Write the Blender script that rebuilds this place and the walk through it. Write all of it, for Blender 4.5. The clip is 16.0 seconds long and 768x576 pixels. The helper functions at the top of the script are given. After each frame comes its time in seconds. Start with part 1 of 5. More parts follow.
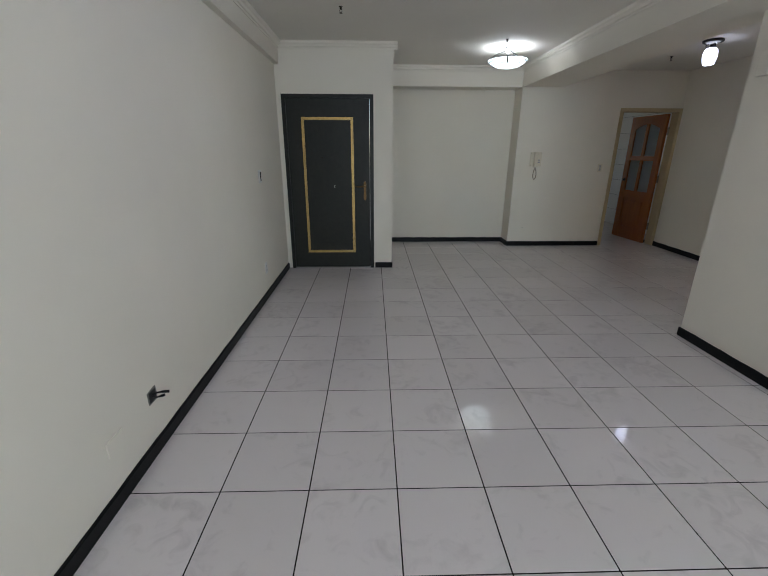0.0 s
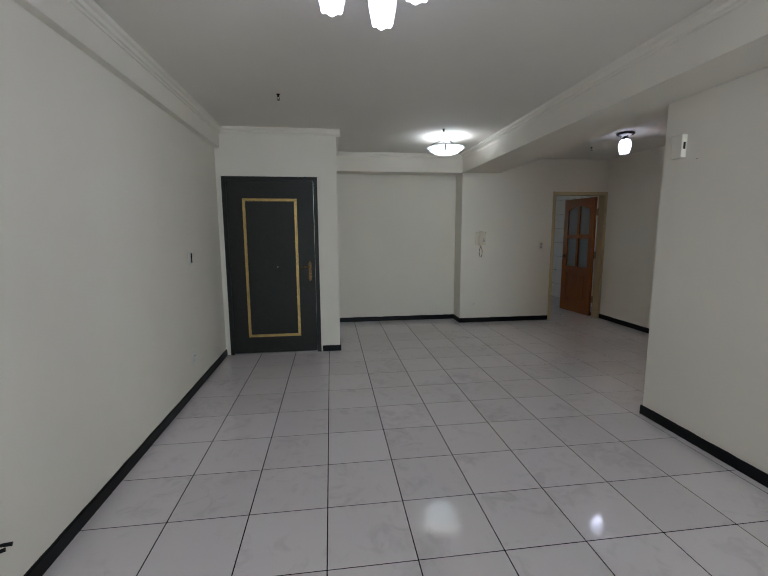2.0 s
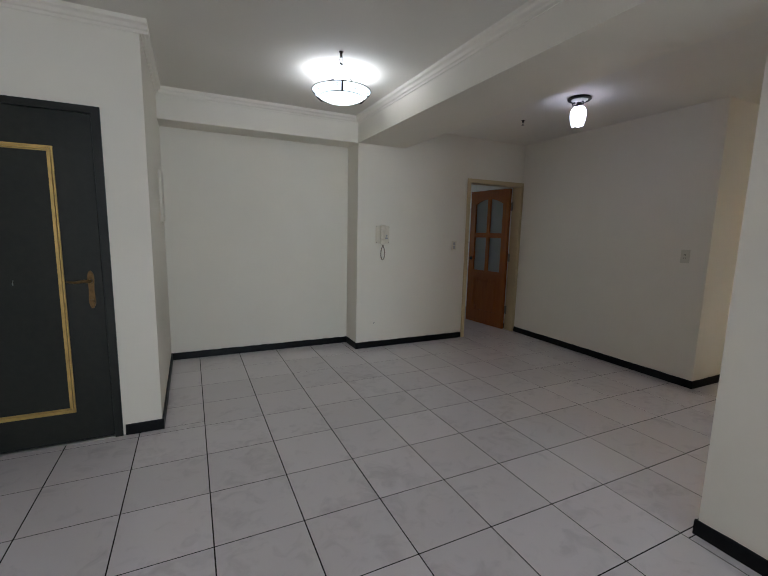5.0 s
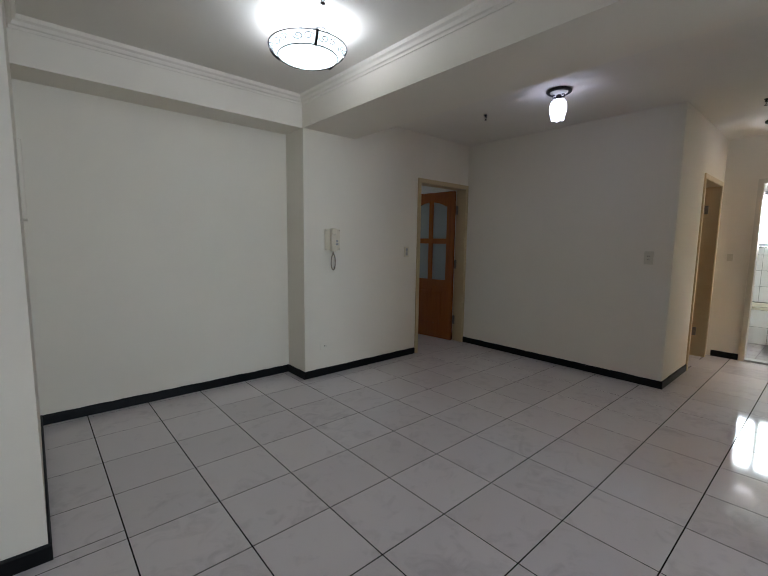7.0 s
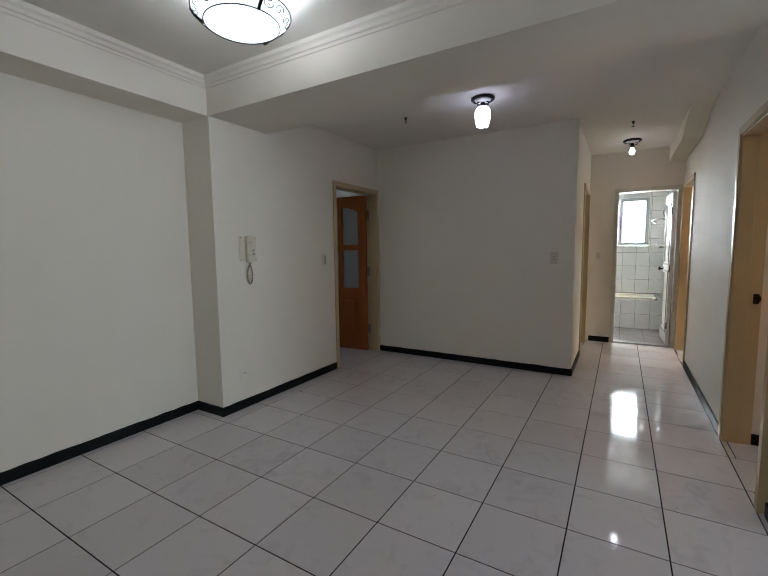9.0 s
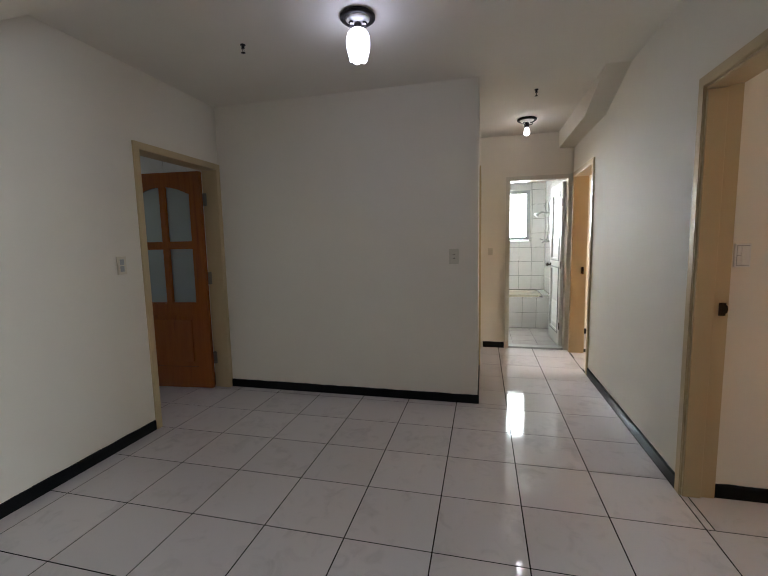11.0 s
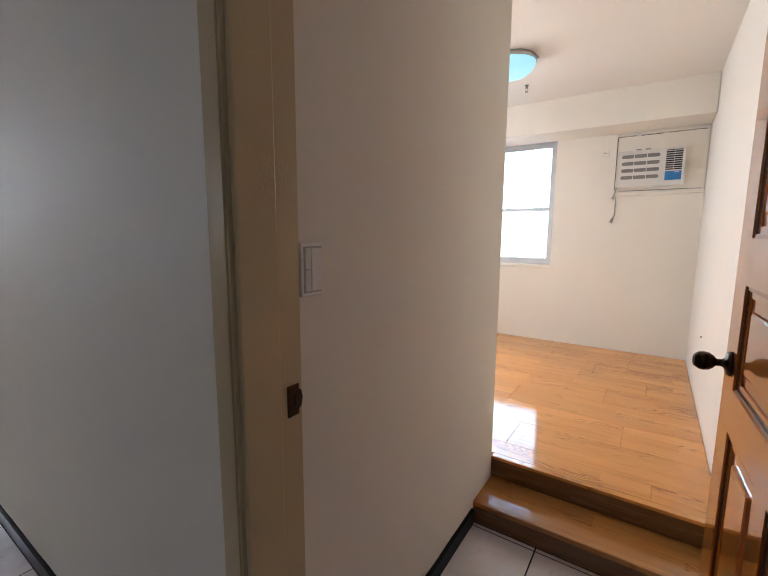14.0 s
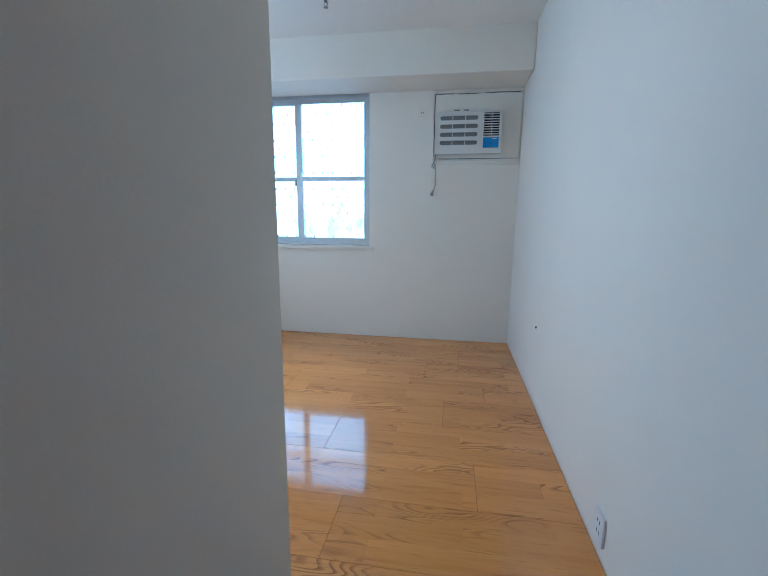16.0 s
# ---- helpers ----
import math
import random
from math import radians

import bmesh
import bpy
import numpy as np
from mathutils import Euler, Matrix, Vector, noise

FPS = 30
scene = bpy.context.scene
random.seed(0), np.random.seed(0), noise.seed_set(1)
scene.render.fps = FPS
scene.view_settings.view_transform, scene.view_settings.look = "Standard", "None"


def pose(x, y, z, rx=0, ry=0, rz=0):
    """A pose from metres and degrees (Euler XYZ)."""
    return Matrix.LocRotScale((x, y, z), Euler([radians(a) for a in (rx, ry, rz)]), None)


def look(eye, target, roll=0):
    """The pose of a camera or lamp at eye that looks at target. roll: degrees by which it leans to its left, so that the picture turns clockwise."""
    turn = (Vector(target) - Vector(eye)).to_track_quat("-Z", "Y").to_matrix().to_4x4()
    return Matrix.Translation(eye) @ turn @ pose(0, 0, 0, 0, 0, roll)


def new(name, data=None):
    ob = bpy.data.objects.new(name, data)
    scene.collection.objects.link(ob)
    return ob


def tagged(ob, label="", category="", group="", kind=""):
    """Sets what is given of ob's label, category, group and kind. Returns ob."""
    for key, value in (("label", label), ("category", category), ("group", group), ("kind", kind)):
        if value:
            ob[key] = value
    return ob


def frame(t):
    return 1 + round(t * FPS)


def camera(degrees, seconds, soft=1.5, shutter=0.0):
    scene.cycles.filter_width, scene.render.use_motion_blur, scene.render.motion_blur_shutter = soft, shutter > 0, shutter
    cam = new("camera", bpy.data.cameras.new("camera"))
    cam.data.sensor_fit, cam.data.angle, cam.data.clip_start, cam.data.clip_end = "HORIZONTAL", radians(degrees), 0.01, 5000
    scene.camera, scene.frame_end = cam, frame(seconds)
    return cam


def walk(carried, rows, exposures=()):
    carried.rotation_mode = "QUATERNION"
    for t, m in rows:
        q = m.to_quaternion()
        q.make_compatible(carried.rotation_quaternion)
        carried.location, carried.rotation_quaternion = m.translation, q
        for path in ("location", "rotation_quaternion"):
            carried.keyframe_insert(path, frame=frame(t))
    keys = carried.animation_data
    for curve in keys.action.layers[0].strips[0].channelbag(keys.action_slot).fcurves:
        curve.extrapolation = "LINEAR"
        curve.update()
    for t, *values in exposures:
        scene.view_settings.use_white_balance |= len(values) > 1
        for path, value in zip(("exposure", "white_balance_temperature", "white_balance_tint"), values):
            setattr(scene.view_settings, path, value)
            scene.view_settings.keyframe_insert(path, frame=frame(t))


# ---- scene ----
cam = camera(87.4, 16.0, soft=1.1)
PATH = [
    (0, (-0.013, 0.043, 1.462), (0.039, 1.935, 0.813), 0.2),
    (0.5, (-0.026, 0.042, 1.482), (0.016, 1.995, 1.052), 0.3),
    (1, (-0.035, 0.058, 1.477), (0.013, 2.035, 1.184), 0.4),
    (1.5, (0.022, 0.14, 1.449), (0.138, 2.12, 1.186), 0.1),
    (2, (0.137, 0.318, 1.433), (0.395, 2.282, 1.16), -0.3),
    (2.5, (0.186, 0.462, 1.42), (0.6, 2.393, 1.103), -0.1),
    (3, (0.2, 0.778, 1.385), (0.765, 2.662, 1.022), 0.4),
    (3.5, (0.259, 1.098, 1.388), (0.968, 2.927, 0.996), 0.0),
    (4, (0.418, 1.497, 1.386), (1.199, 3.303, 1.028), -0.1),
    (4.2, (0.456, 1.645, 1.39), (1.253, 3.448, 1.048), 0.2),
    (6.3, (0.382, 2.768, 1.353), (1.483, 4.424, 1.146), 1.4),
    (6.5, (0.319, 2.855, 1.341), (1.487, 4.464, 1.129), 1.2),
    (7, (0.246, 3.107, 1.318), (1.558, 4.599, 1.093), 0.8),
    (7.5, (0.187, 3.312, 1.326), (1.632, 4.676, 1.102), 0.5),
    (8, (0.086, 3.511, 1.34), (1.674, 4.708, 1.127), 0.1),
    (8.2, (0.064, 3.569, 1.333), (1.694, 4.709, 1.13), -0.1),
    (10.3, (0.743, 3.933, 1.316), (2.566, 4.728, 1.103), -0.5),
    (10.5, (0.909, 3.997, 1.326), (2.763, 4.714, 1.113), -0.4),
    (11, (1.3, 4.075, 1.323), (3.23, 4.552, 1.104), -1.2),
    (11.5, (1.714, 4.043, 1.334), (3.695, 4.211, 1.112), -1.4),
    (12, (2.095, 4.005, 1.33), (4.065, 3.744, 1.103), -0.8),
    (12.5, (2.406, 3.89, 1.32), (4.283, 3.245, 1.079), -1.0),
    (13, (2.667, 3.71, 1.324), (4.362, 2.674, 1.088), -0.2),
    (13.5, (2.868, 3.598, 1.323), (4.239, 2.163, 1.08), 0.8),
    (14, (2.971, 3.487, 1.308), (4.079, 1.844, 1.038), 0.4),
    (14.5, (3.036, 3.225, 1.29), (3.929, 1.462, 0.983), -0.0),
    (15, (3.075, 2.995, 1.287), (3.778, 1.154, 0.946), 0.0),
    (15.5, (3.15, 2.74, 1.284), (3.652, 0.837, 0.928), 0.4),
    (16, (3.18, 2.498, 1.279), (3.498, 0.558, 0.912), 0.5),
]
EXPOSURES = [
    (0.0, 0.14, 6450, 5), (2.0, 0.1, 6450, 5), (4.0, 0.26, 6450, 7), (7.0, 0.28, 6350, 7), (8.0, 0.28, 6350, 7), (10.5, 0.42, 6400, 7),
    (11.5, 0.52, 6600, 9), (12.5, 0.34, 6500, 11), (13.0, -0.02, 6200, 13), (13.5, -0.12, 6100, 16), (14.0, -0.12, 6050, 15),
    (14.5, -0.08, 5900, 13), (15.0, -0.25, 5250, 9), (15.5, -0.6, 4800, 5), (16.0, -0.94, 4380, 1),
]
walk(cam, [(t, look(eye, target, roll)) for t, eye, target, roll in PATH], EXPOSURES)

# ---- world, daylight and lamps ----
world = bpy.data.worlds.new("world")
scene.world = world
world.use_nodes = True
wn = world.node_tree.nodes
sky = wn.new("ShaderNodeTexSky")
sky.sky_type, sky.sun_disc = "NISHITA", False
sky.sun_elevation, sky.sun_rotation = radians(50), radians(200)
wn["Background"].inputs["Strength"].default_value = 0.12
world.node_tree.links.new(sky.outputs[0], wn["Background"].inputs["Color"])

sun = new("sun", bpy.data.lights.new("sun", "SUN"))
sun.data.energy, sun.data.angle, sun.data.color = 1.2, radians(12), (1.0, 0.96, 0.9)
sun.matrix_world = look((0, 0, 10), (-1.5, 6.5, 0))


def area_lamp(name, eye, target, w, h, watts, color):
    ob = new(name, bpy.data.lights.new(name, "AREA"))
    ob.data.shape, ob.data.size, ob.data.size_y = "RECTANGLE", w, h
    ob.data.energy, ob.data.color = watts, color
    ob.matrix_world = look(eye, target)
    return ob


def point_lamp(name, at, watts, radius, color):
    ob = new(name, bpy.data.lights.new(name, "POINT"))
    ob.data.energy, ob.data.shadow_soft_size, ob.data.color = watts, radius, color
    ob.location = at
    return ob


DAY = (0.86, 0.90, 1.0)
area_lamp("balcony_daylight", (1.45, -3.83, 1.6), (-0.6, 2.4, 1.7), 1.9, 1.3, 84, (0.74, 0.845, 1.0))
area_lamp("bedroom_side_daylight", (5.64, 0.35, 1.55), (2.7, 0.5, 1.2), 1.4, 1.2, 36, (0.60, 0.80, 1.0))
area_lamp("side_room_daylight", (5.9, -0.2, 1.5), (5.9, 3.0, 1.2), 1.4, 1.2, 58, (1.0, 0.80, 0.58))
# added fill lamp out of view, brightens the kitchen behind its door
area_lamp("kitchen_fill", (3.2, 9.55, 1.6), (3.4, 6.5, 1.2), 1.2, 1.0, 1.5, (1.0, 0.96, 0.9))
point_lamp("bowl_bulb", (1.58, 5.345, 2.5), 4.0, 0.05, (0.78, 0.81, 1.0))

# ---- materials ----


def material(name):
    m = bpy.data.materials.new(name)
    m.use_nodes = True
    return m, m.node_tree.nodes, m.node_tree.links, m.node_tree.nodes["Principled BSDF"]


def coords(nodes, links, scale=(1, 1, 1), space="Object"):
    """World-sized coordinates, stretched by scale."""
    tc = nodes.new("ShaderNodeTexCoord")
    mp = nodes.new("ShaderNodeMapping")
    mp.inputs["Scale"].default_value = scale
    if space == "World":
        geo = nodes.new("ShaderNodeNewGeometry")
        links.new(geo.outputs["Position"], mp.inputs["Vector"])
    else:
        links.new(tc.outputs[space], mp.inputs["Vector"])
    return mp.outputs["Vector"]


def noise_node(nodes, links, vec, scale, detail=4.0, rough=0.55, warp=0.0):
    n = nodes.new("ShaderNodeTexNoise")
    n.inputs["Scale"].default_value, n.inputs["Detail"].default_value = scale, detail
    n.inputs["Roughness"].default_value, n.inputs["Distortion"].default_value = rough, warp
    links.new(vec, n.inputs["Vector"])
    return n.outputs["Fac"]


def ramp(nodes, links, fac, stops):
    r = nodes.new("ShaderNodeValToRGB")
    while len(r.color_ramp.elements) < len(stops):
        r.color_ramp.elements.new(0.5)
    for e, (p, c) in zip(r.color_ramp.elements, stops):
        e.position, e.color = p, (*c, 1) if len(c) == 3 else c
    links.new(fac, r.inputs["Fac"])
    return r.outputs["Color"]


def spread(nodes, links, fac, lo, hi):
    r = nodes.new("ShaderNodeMapRange")
    r.inputs["To Min"].default_value, r.inputs["To Max"].default_value = lo, hi
    links.new(fac, r.inputs["Value"])
    return r.outputs["Result"]


def bump(nodes, links, bsdf, height, strength, distance):
    b = nodes.new("ShaderNodeBump")
    b.inputs["Strength"].default_value, b.inputs["Distance"].default_value = strength, distance
    links.new(height, b.inputs["Height"])
    links.new(b.outputs["Normal"], bsdf.inputs["Normal"])


def paint(name, color, rough=0.6, vary=0.05, bumpy=0.0015, stain=None, sheen=0.35):
    """Brush- or roller-painted surface: faint clouds of tone, fine orange-peel relief."""
    m, n, l, b = material(name)
    v = coords(n, l, space="World")
    big = noise_node(n, l, v, 1.3, 5, 0.6)
    lo = tuple(max(0, c * (1 - vary)) for c in color)
    hi = tuple(min(1, c * (1 + vary)) for c in color)
    col = ramp(n, l, big, [(0.3, stain or lo), (0.7, hi)])
    l.new(col, b.inputs["Base Color"])
    b.inputs["Specular IOR Level"].default_value = sheen
    fine = noise_node(n, l, v, 140, 3, 0.6)
    wave = noise_node(n, l, v, 6, 3, 0.5)
    l.new(spread(n, l, wave, rough - 0.08, rough + 0.08), b.inputs["Roughness"])
    mix = n.new("ShaderNodeMath")
    mix.operation = "MULTIPLY_ADD"
    mix.inputs[1].default_value = 2.5
    l.new(wave, mix.inputs[0])
    l.new(fine, mix.inputs[2])
    bump(n, l, b, mix.outputs[0], 0.25, bumpy)
    return m


def gloss(name, color, rough=0.3, metal=0.0, vary=0.08, scale=30, bumpy=0.0004, coat=0.0, sheen=0.5):
    m, n, l, b = material(name)
    v = coords(n, l, space="World")
    f = noise_node(n, l, v, scale, 4, 0.6)
    lo = tuple(c * (1 - vary) for c in color)
    hi = tuple(min(1, c * (1 + vary)) for c in color)
    l.new(ramp(n, l, f, [(0.3, lo), (0.7, hi)]), b.inputs["Base Color"])
    l.new(spread(n, l, f, max(0.02, rough - 0.06), rough + 0.06), b.inputs["Roughness"])
    b.inputs["Metallic"].default_value = metal
    b.inputs["Specular IOR Level"].default_value = sheen
    b.inputs["Coat Weight"].default_value = coat
    b.inputs["Coat Roughness"].default_value = 0.06
    bump(n, l, b, f, 0.3, bumpy)
    return m


def tile_material(name, light, dark, rough=0.06, marble=2.2, jitter=0.03):
    m, n, l, b = material(name)
    info = n.new("ShaderNodeObjectInfo")
    geo = n.new("ShaderNodeNewGeometry")
    off = n.new("ShaderNodeVectorMath")
    off.operation = "MULTIPLY_ADD"
    comb = n.new("ShaderNodeCombineXYZ")
    l.new(info.outputs["Random"], comb.inputs[0])
    l.new(info.outputs["Random"], comb.inputs[1])
    l.new(info.outputs["Random"], comb.inputs[2])
    l.new(comb.outputs[0], off.inputs[0])
    off.inputs[1].default_value = (37, 53, 29)
    l.new(geo.outputs["Position"], off.inputs[2])
    cloud = noise_node(n, l, off.outputs[0], marble * 4, 6, 0.6, 1.2)
    big = noise_node(n, l, off.outputs[0], marble, 3, 0.5, 0.4)
    add = n.new("ShaderNodeMath")
    add.operation = "MULTIPLY_ADD"
    add.inputs[1].default_value = 0.6
    l.new(cloud, add.inputs[0])
    l.new(spread(n, l, big, 0, 0.4), add.inputs[2])
    col = ramp(n, l, add.outputs[0], [(0.32, dark), (0.48, light), (0.8, light)])
    hsv = n.new("ShaderNodeHueSaturation")
    l.new(col, hsv.inputs["Color"])
    l.new(spread(n, l, info.outputs["Random"], 1 - jitter, 1 + jitter), hsv.inputs["Value"])
    l.new(hsv.outputs["Color"], b.inputs["Base Color"])
    b.inputs["Specular IOR Level"].default_value = 0.7
    wear = noise_node(n, l, geo.outputs["Position"], 5, 5, 0.65)
    l.new(spread(n, l, wear, rough * 0.6, rough * 1.7), b.inputs["Roughness"])
    wavy = noise_node(n, l, geo.outputs["Position"], 9, 2, 0.5)
    bump(n, l, b, wavy, 0.12, 0.002)
    return m


def wood_material(name, light, mid, dark, rough=0.2, axis=0, scale=1.0, coat=0.4, jitter=0.08, strips=False):
    """Varnished timber with long grain along one axis of the world (0 x, 1 y, 2 z)."""
    m, n, l, b = material(name)
    info = n.new("ShaderNodeObjectInfo")
    s = [14 * scale, 14 * scale, 14 * scale]
    s[axis] = 0.9 * scale
    geo = n.new("ShaderNodeNewGeometry")
    off = n.new("ShaderNodeVectorMath")
    off.operation = "ADD"
    comb = n.new("ShaderNodeCombineXYZ")
    for k in range(3):
        l.new(spread(n, l, info.outputs["Random"], 0, 11 + 7 * k), comb.inputs[k])
    l.new(comb.outputs[0], off.inputs[0])
    l.new(geo.outputs["Position"], off.inputs[1])
    mp = n.new("ShaderNodeMapping")
    mp.inputs["Scale"].default_value = s
    l.new(off.outputs[0], mp.inputs["Vector"])
    grain = noise_node(n, l, mp.outputs["Vector"], 1.0, 8, 0.62, 1.4)
    mp2 = n.new("ShaderNodeMapping")
    mp2.inputs["Scale"].default_value = [q * 3.2 for q in s]
    l.new(off.outputs[0], mp2.inputs["Vector"])
    fine = noise_node(n, l, mp2.outputs["Vector"], 1.0, 4, 0.6)
    add = n.new("ShaderNodeMath")
    add.operation = "MULTIPLY_ADD"
    add.inputs[1].default_value = 0.35
    l.new(fine, add.inputs[0])
    l.new(spread(n, l, grain, 0, 0.65), add.inputs[2])
    col = ramp(n, l, add.outputs[0], [(0.3, dark), (0.42, mid), (0.62, light), (0.75, mid)])
    hsv = n.new("ShaderNodeHueSaturation")
    l.new(col, hsv.inputs["Color"])
    l.new(spread(n, l, info.outputs["Random"], 1 - jitter, 1 + jitter), hsv.inputs["Value"])
    last = hsv.outputs["Color"]
    if strips:
        # narrow strips of differing tone, and patches of dark cathedral figure
        brick = n.new("ShaderNodeTexBrick")
        for key, val in (("Scale", 1.0), ("Mortar Size", 0.0), ("Brick Width", 0.62), ("Row Height", 0.0967), ("Bias", 0.0)):
            brick.inputs[key].default_value = val
        brick.inputs["Color1"].default_value = (0.88, 0.86, 0.84, 1)
        brick.inputs["Color2"].default_value = (1.06, 1.07, 1.09, 1)
        l.new(geo.outputs["Position"], brick.inputs["Vector"])
        tone = n.new("ShaderNodeMix")
        tone.data_type, tone.blend_type = "RGBA", "MULTIPLY"
        tone.inputs["Factor"].default_value = 1.0
        l.new(last, tone.inputs["A"])
        l.new(brick.outputs["Color"], tone.inputs["B"])
        pick = n.new("ShaderNodeTexBrick")
        for key, val in (("Scale", 1.0), ("Mortar Size", 0.0), ("Brick Width", 0.62), ("Row Height", 0.0967), ("Bias", 0.0)):
            pick.inputs[key].default_value = val
        pick.inputs["Color1"].default_value, pick.inputs["Color2"].default_value = (0, 0, 0, 1), (1, 1, 1, 1)
        l.new(geo.outputs["Position"], pick.inputs["Vector"])
        # each strip has a figure of its own
        shift = n.new("ShaderNodeVectorMath")
        shift.operation = "MULTIPLY_ADD"
        shift.inputs[1].default_value = (19.0, 7.3, 0.0)
        l.new(pick.outputs["Color"], shift.inputs[0])
        l.new(off.outputs[0], shift.inputs[2])

        def stretched(vec):
            q = n.new("ShaderNodeMapping")
            q.inputs["Scale"].default_value = vec
            l.new(shift.outputs[0], q.inputs["Vector"])
            return q.outputs["Vector"]

        def maths(op, a, c):
            q = n.new("ShaderNodeMath")
            q.operation = op
            l.new(a, q.inputs[0])
            if isinstance(c, float):
                q.inputs[1].default_value = c
            elif c is not None:
                l.new(c, q.inputs[1])
            return q.outputs[0]
        hills = noise_node(n, l, stretched((2.0, 11.0, 1)), 1.0, 1.2, 0.4, 0.35)
        rings = maths("FRACT", maths("MULTIPLY", hills, 17.0), None)
        lines = ramp(n, l, rings, [(0.0, (1, 1, 1)), (0.16, (0.75, 0.75, 0.75)), (0.5, (0, 0, 0)), (0.93, (0, 0, 0)), (1.0, (1, 1, 1))])
        where = ramp(n, l, noise_node(n, l, stretched((1.7, 7.0, 1)), 1.0, 2, 0.5), [(0.50, (0, 0, 0)), (0.62, (1, 1, 1))])
        broken = ramp(n, l, noise_node(n, l, stretched((16.0, 90.0, 1)), 1.0, 3, 0.6), [(0.32, (0.3, 0.3, 0.3)), (0.48, (1, 1, 1))])
        flecks = ramp(n, l, noise_node(n, l, stretched((9.0, 150.0, 1)), 1.0, 2, 0.5), [(0.60, (0, 0, 0)), (0.72, (0.35, 0.35, 0.35))])
        dark_part = maths("MAXIMUM", maths("MULTIPLY", maths("MULTIPLY", lines, where), broken), flecks)
        fig = n.new("ShaderNodeMix")
        fig.data_type, fig.blend_type = "RGBA", "MIX"
        l.new(spread(n, l, dark_part, 0, 0.95), fig.inputs["Factor"])
        l.new(tone.outputs["Result"], fig.inputs["A"])
        fig.inputs["B"].default_value = (*[0.42 * q for q in mid[:1]], *[0.36 * q for q in mid[1:]], 1)
        last = fig.outputs["Result"]
    l.new(last, b.inputs["Base Color"])
    l.new(spread(n, l, fine, rough * 0.7, rough * 1.4), b.inputs["Roughness"])
    b.inputs["Coat Weight"].default_value = coat
    b.inputs["Coat Roughness"].default_value = 0.03 if coat > 0.9 else 0.07
    bump(n, l, b, add.outputs[0], 0.15, 0.001)
    return m


def glow(name, color, strength):
    m, n, l, b = material(name)
    b.inputs["Base Color"].default_value = (0.85, 0.85, 0.85, 1)
    b.inputs["Emission Color"].default_value = (*color, 1)
    b.inputs["Emission Strength"].default_value = strength
    return m


def glass_material(name, color=(0.95, 0.97, 0.97), rough=0.0, alpha=0.15):
    """Thin pane: mostly clear, with the gloss of glass."""
    m, n, l, b = material(name)
    out = n["Material Output"]
    clear = n.new("ShaderNodeBsdfTransparent")
    clear.inputs["Color"].default_value = (*color, 1)
    shiny = n.new("ShaderNodeBsdfGlossy")
    shiny.inputs["Roughness"].default_value = rough
    fr = n.new("ShaderNodeFresnel")
    fr.inputs["IOR"].default_value = 1.5
    mix = n.new("ShaderNodeMixShader")
    l.new(fr.outputs[0], mix.inputs[0])
    l.new(clear.outputs[0], mix.inputs[1])
    l.new(shiny.outputs[0], mix.inputs[2])
    l.new(mix.outputs[0], out.inputs["Surface"])
    return m


WALL = paint("cream_wall_paint", (0.81, 0.757, 0.660), 0.72, 0.02, 0.0012)
WHITE_WALL = paint("white_wall_paint", (0.80, 0.79, 0.75), 0.5, 0.02, 0.0012)
CEIL = paint("ceiling_paint", (0.80, 0.755, 0.675), 0.78, 0.02, 0.001)
TILE = tile_material("ceramic_floor_tile", (0.70, 0.645, 0.65), (0.58, 0.53, 0.54), jitter=0.045)
GROUT = paint("dark_grout", (0.014, 0.013, 0.012), 0.95, 0.3, sheen=0.05)
BLACK = gloss("black_baseboard_paint", (0.007, 0.007, 0.0075), 0.4, 0, 0.25, 12, 0.001, 0.0, 0.16)
DOOR_GREY = gloss("charcoal_door_steel", (0.020, 0.021, 0.018), 0.42, 0, 0.12, 25, 0.0004, 0.0, 0.25)
GOLD = gloss("gold_moulding", (0.55, 0.37, 0.13), 0.36, 0.6, 0.15, 20, 0.0006)
BRASS = gloss("aged_brass", (0.16, 0.095, 0.04), 0.38, 0.85, 0.3, 60)
BRONZE = gloss("dark_bronze", (0.045, 0.035, 0.026), 0.22, 0.8, 0.3, 60)
IRON = gloss("black_iron", (0.02, 0.018, 0.018), 0.4, 0.5, 0.2, 60)
TAN = paint("tan_door_frame_paint", (0.55, 0.425, 0.245), 0.34, 0.06, 0.002, None, 0.5)
CREAM_FRAME = paint("pale_door_frame_paint", (0.66, 0.62, 0.53), 0.35, 0.05, 0.002)
DOOR_WOOD = wood_material("orange_varnished_door_wood", (0.58, 0.18, 0.018), (0.52, 0.145, 0.013), (0.38, 0.09, 0.009), 0.16, 2, 1.0, 1.0, 0.03)
# the orange door wood, darkened for the shade the kitchen leaf stands in
SHADED_KITCHEN_WOOD = wood_material("shaded_orange_kitchen_door_wood", (0.32, 0.088, 0.009), (0.27, 0.068, 0.007), (0.18, 0.040, 0.004), 0.2, 2, 1.0, 0.6, 0.03)
DARK_WOOD = wood_material("dark_stained_moulding", (0.10, 0.035, 0.012), (0.07, 0.022, 0.008), (0.04, 0.012, 0.005), 0.2, 2, 1.0, 0.6)
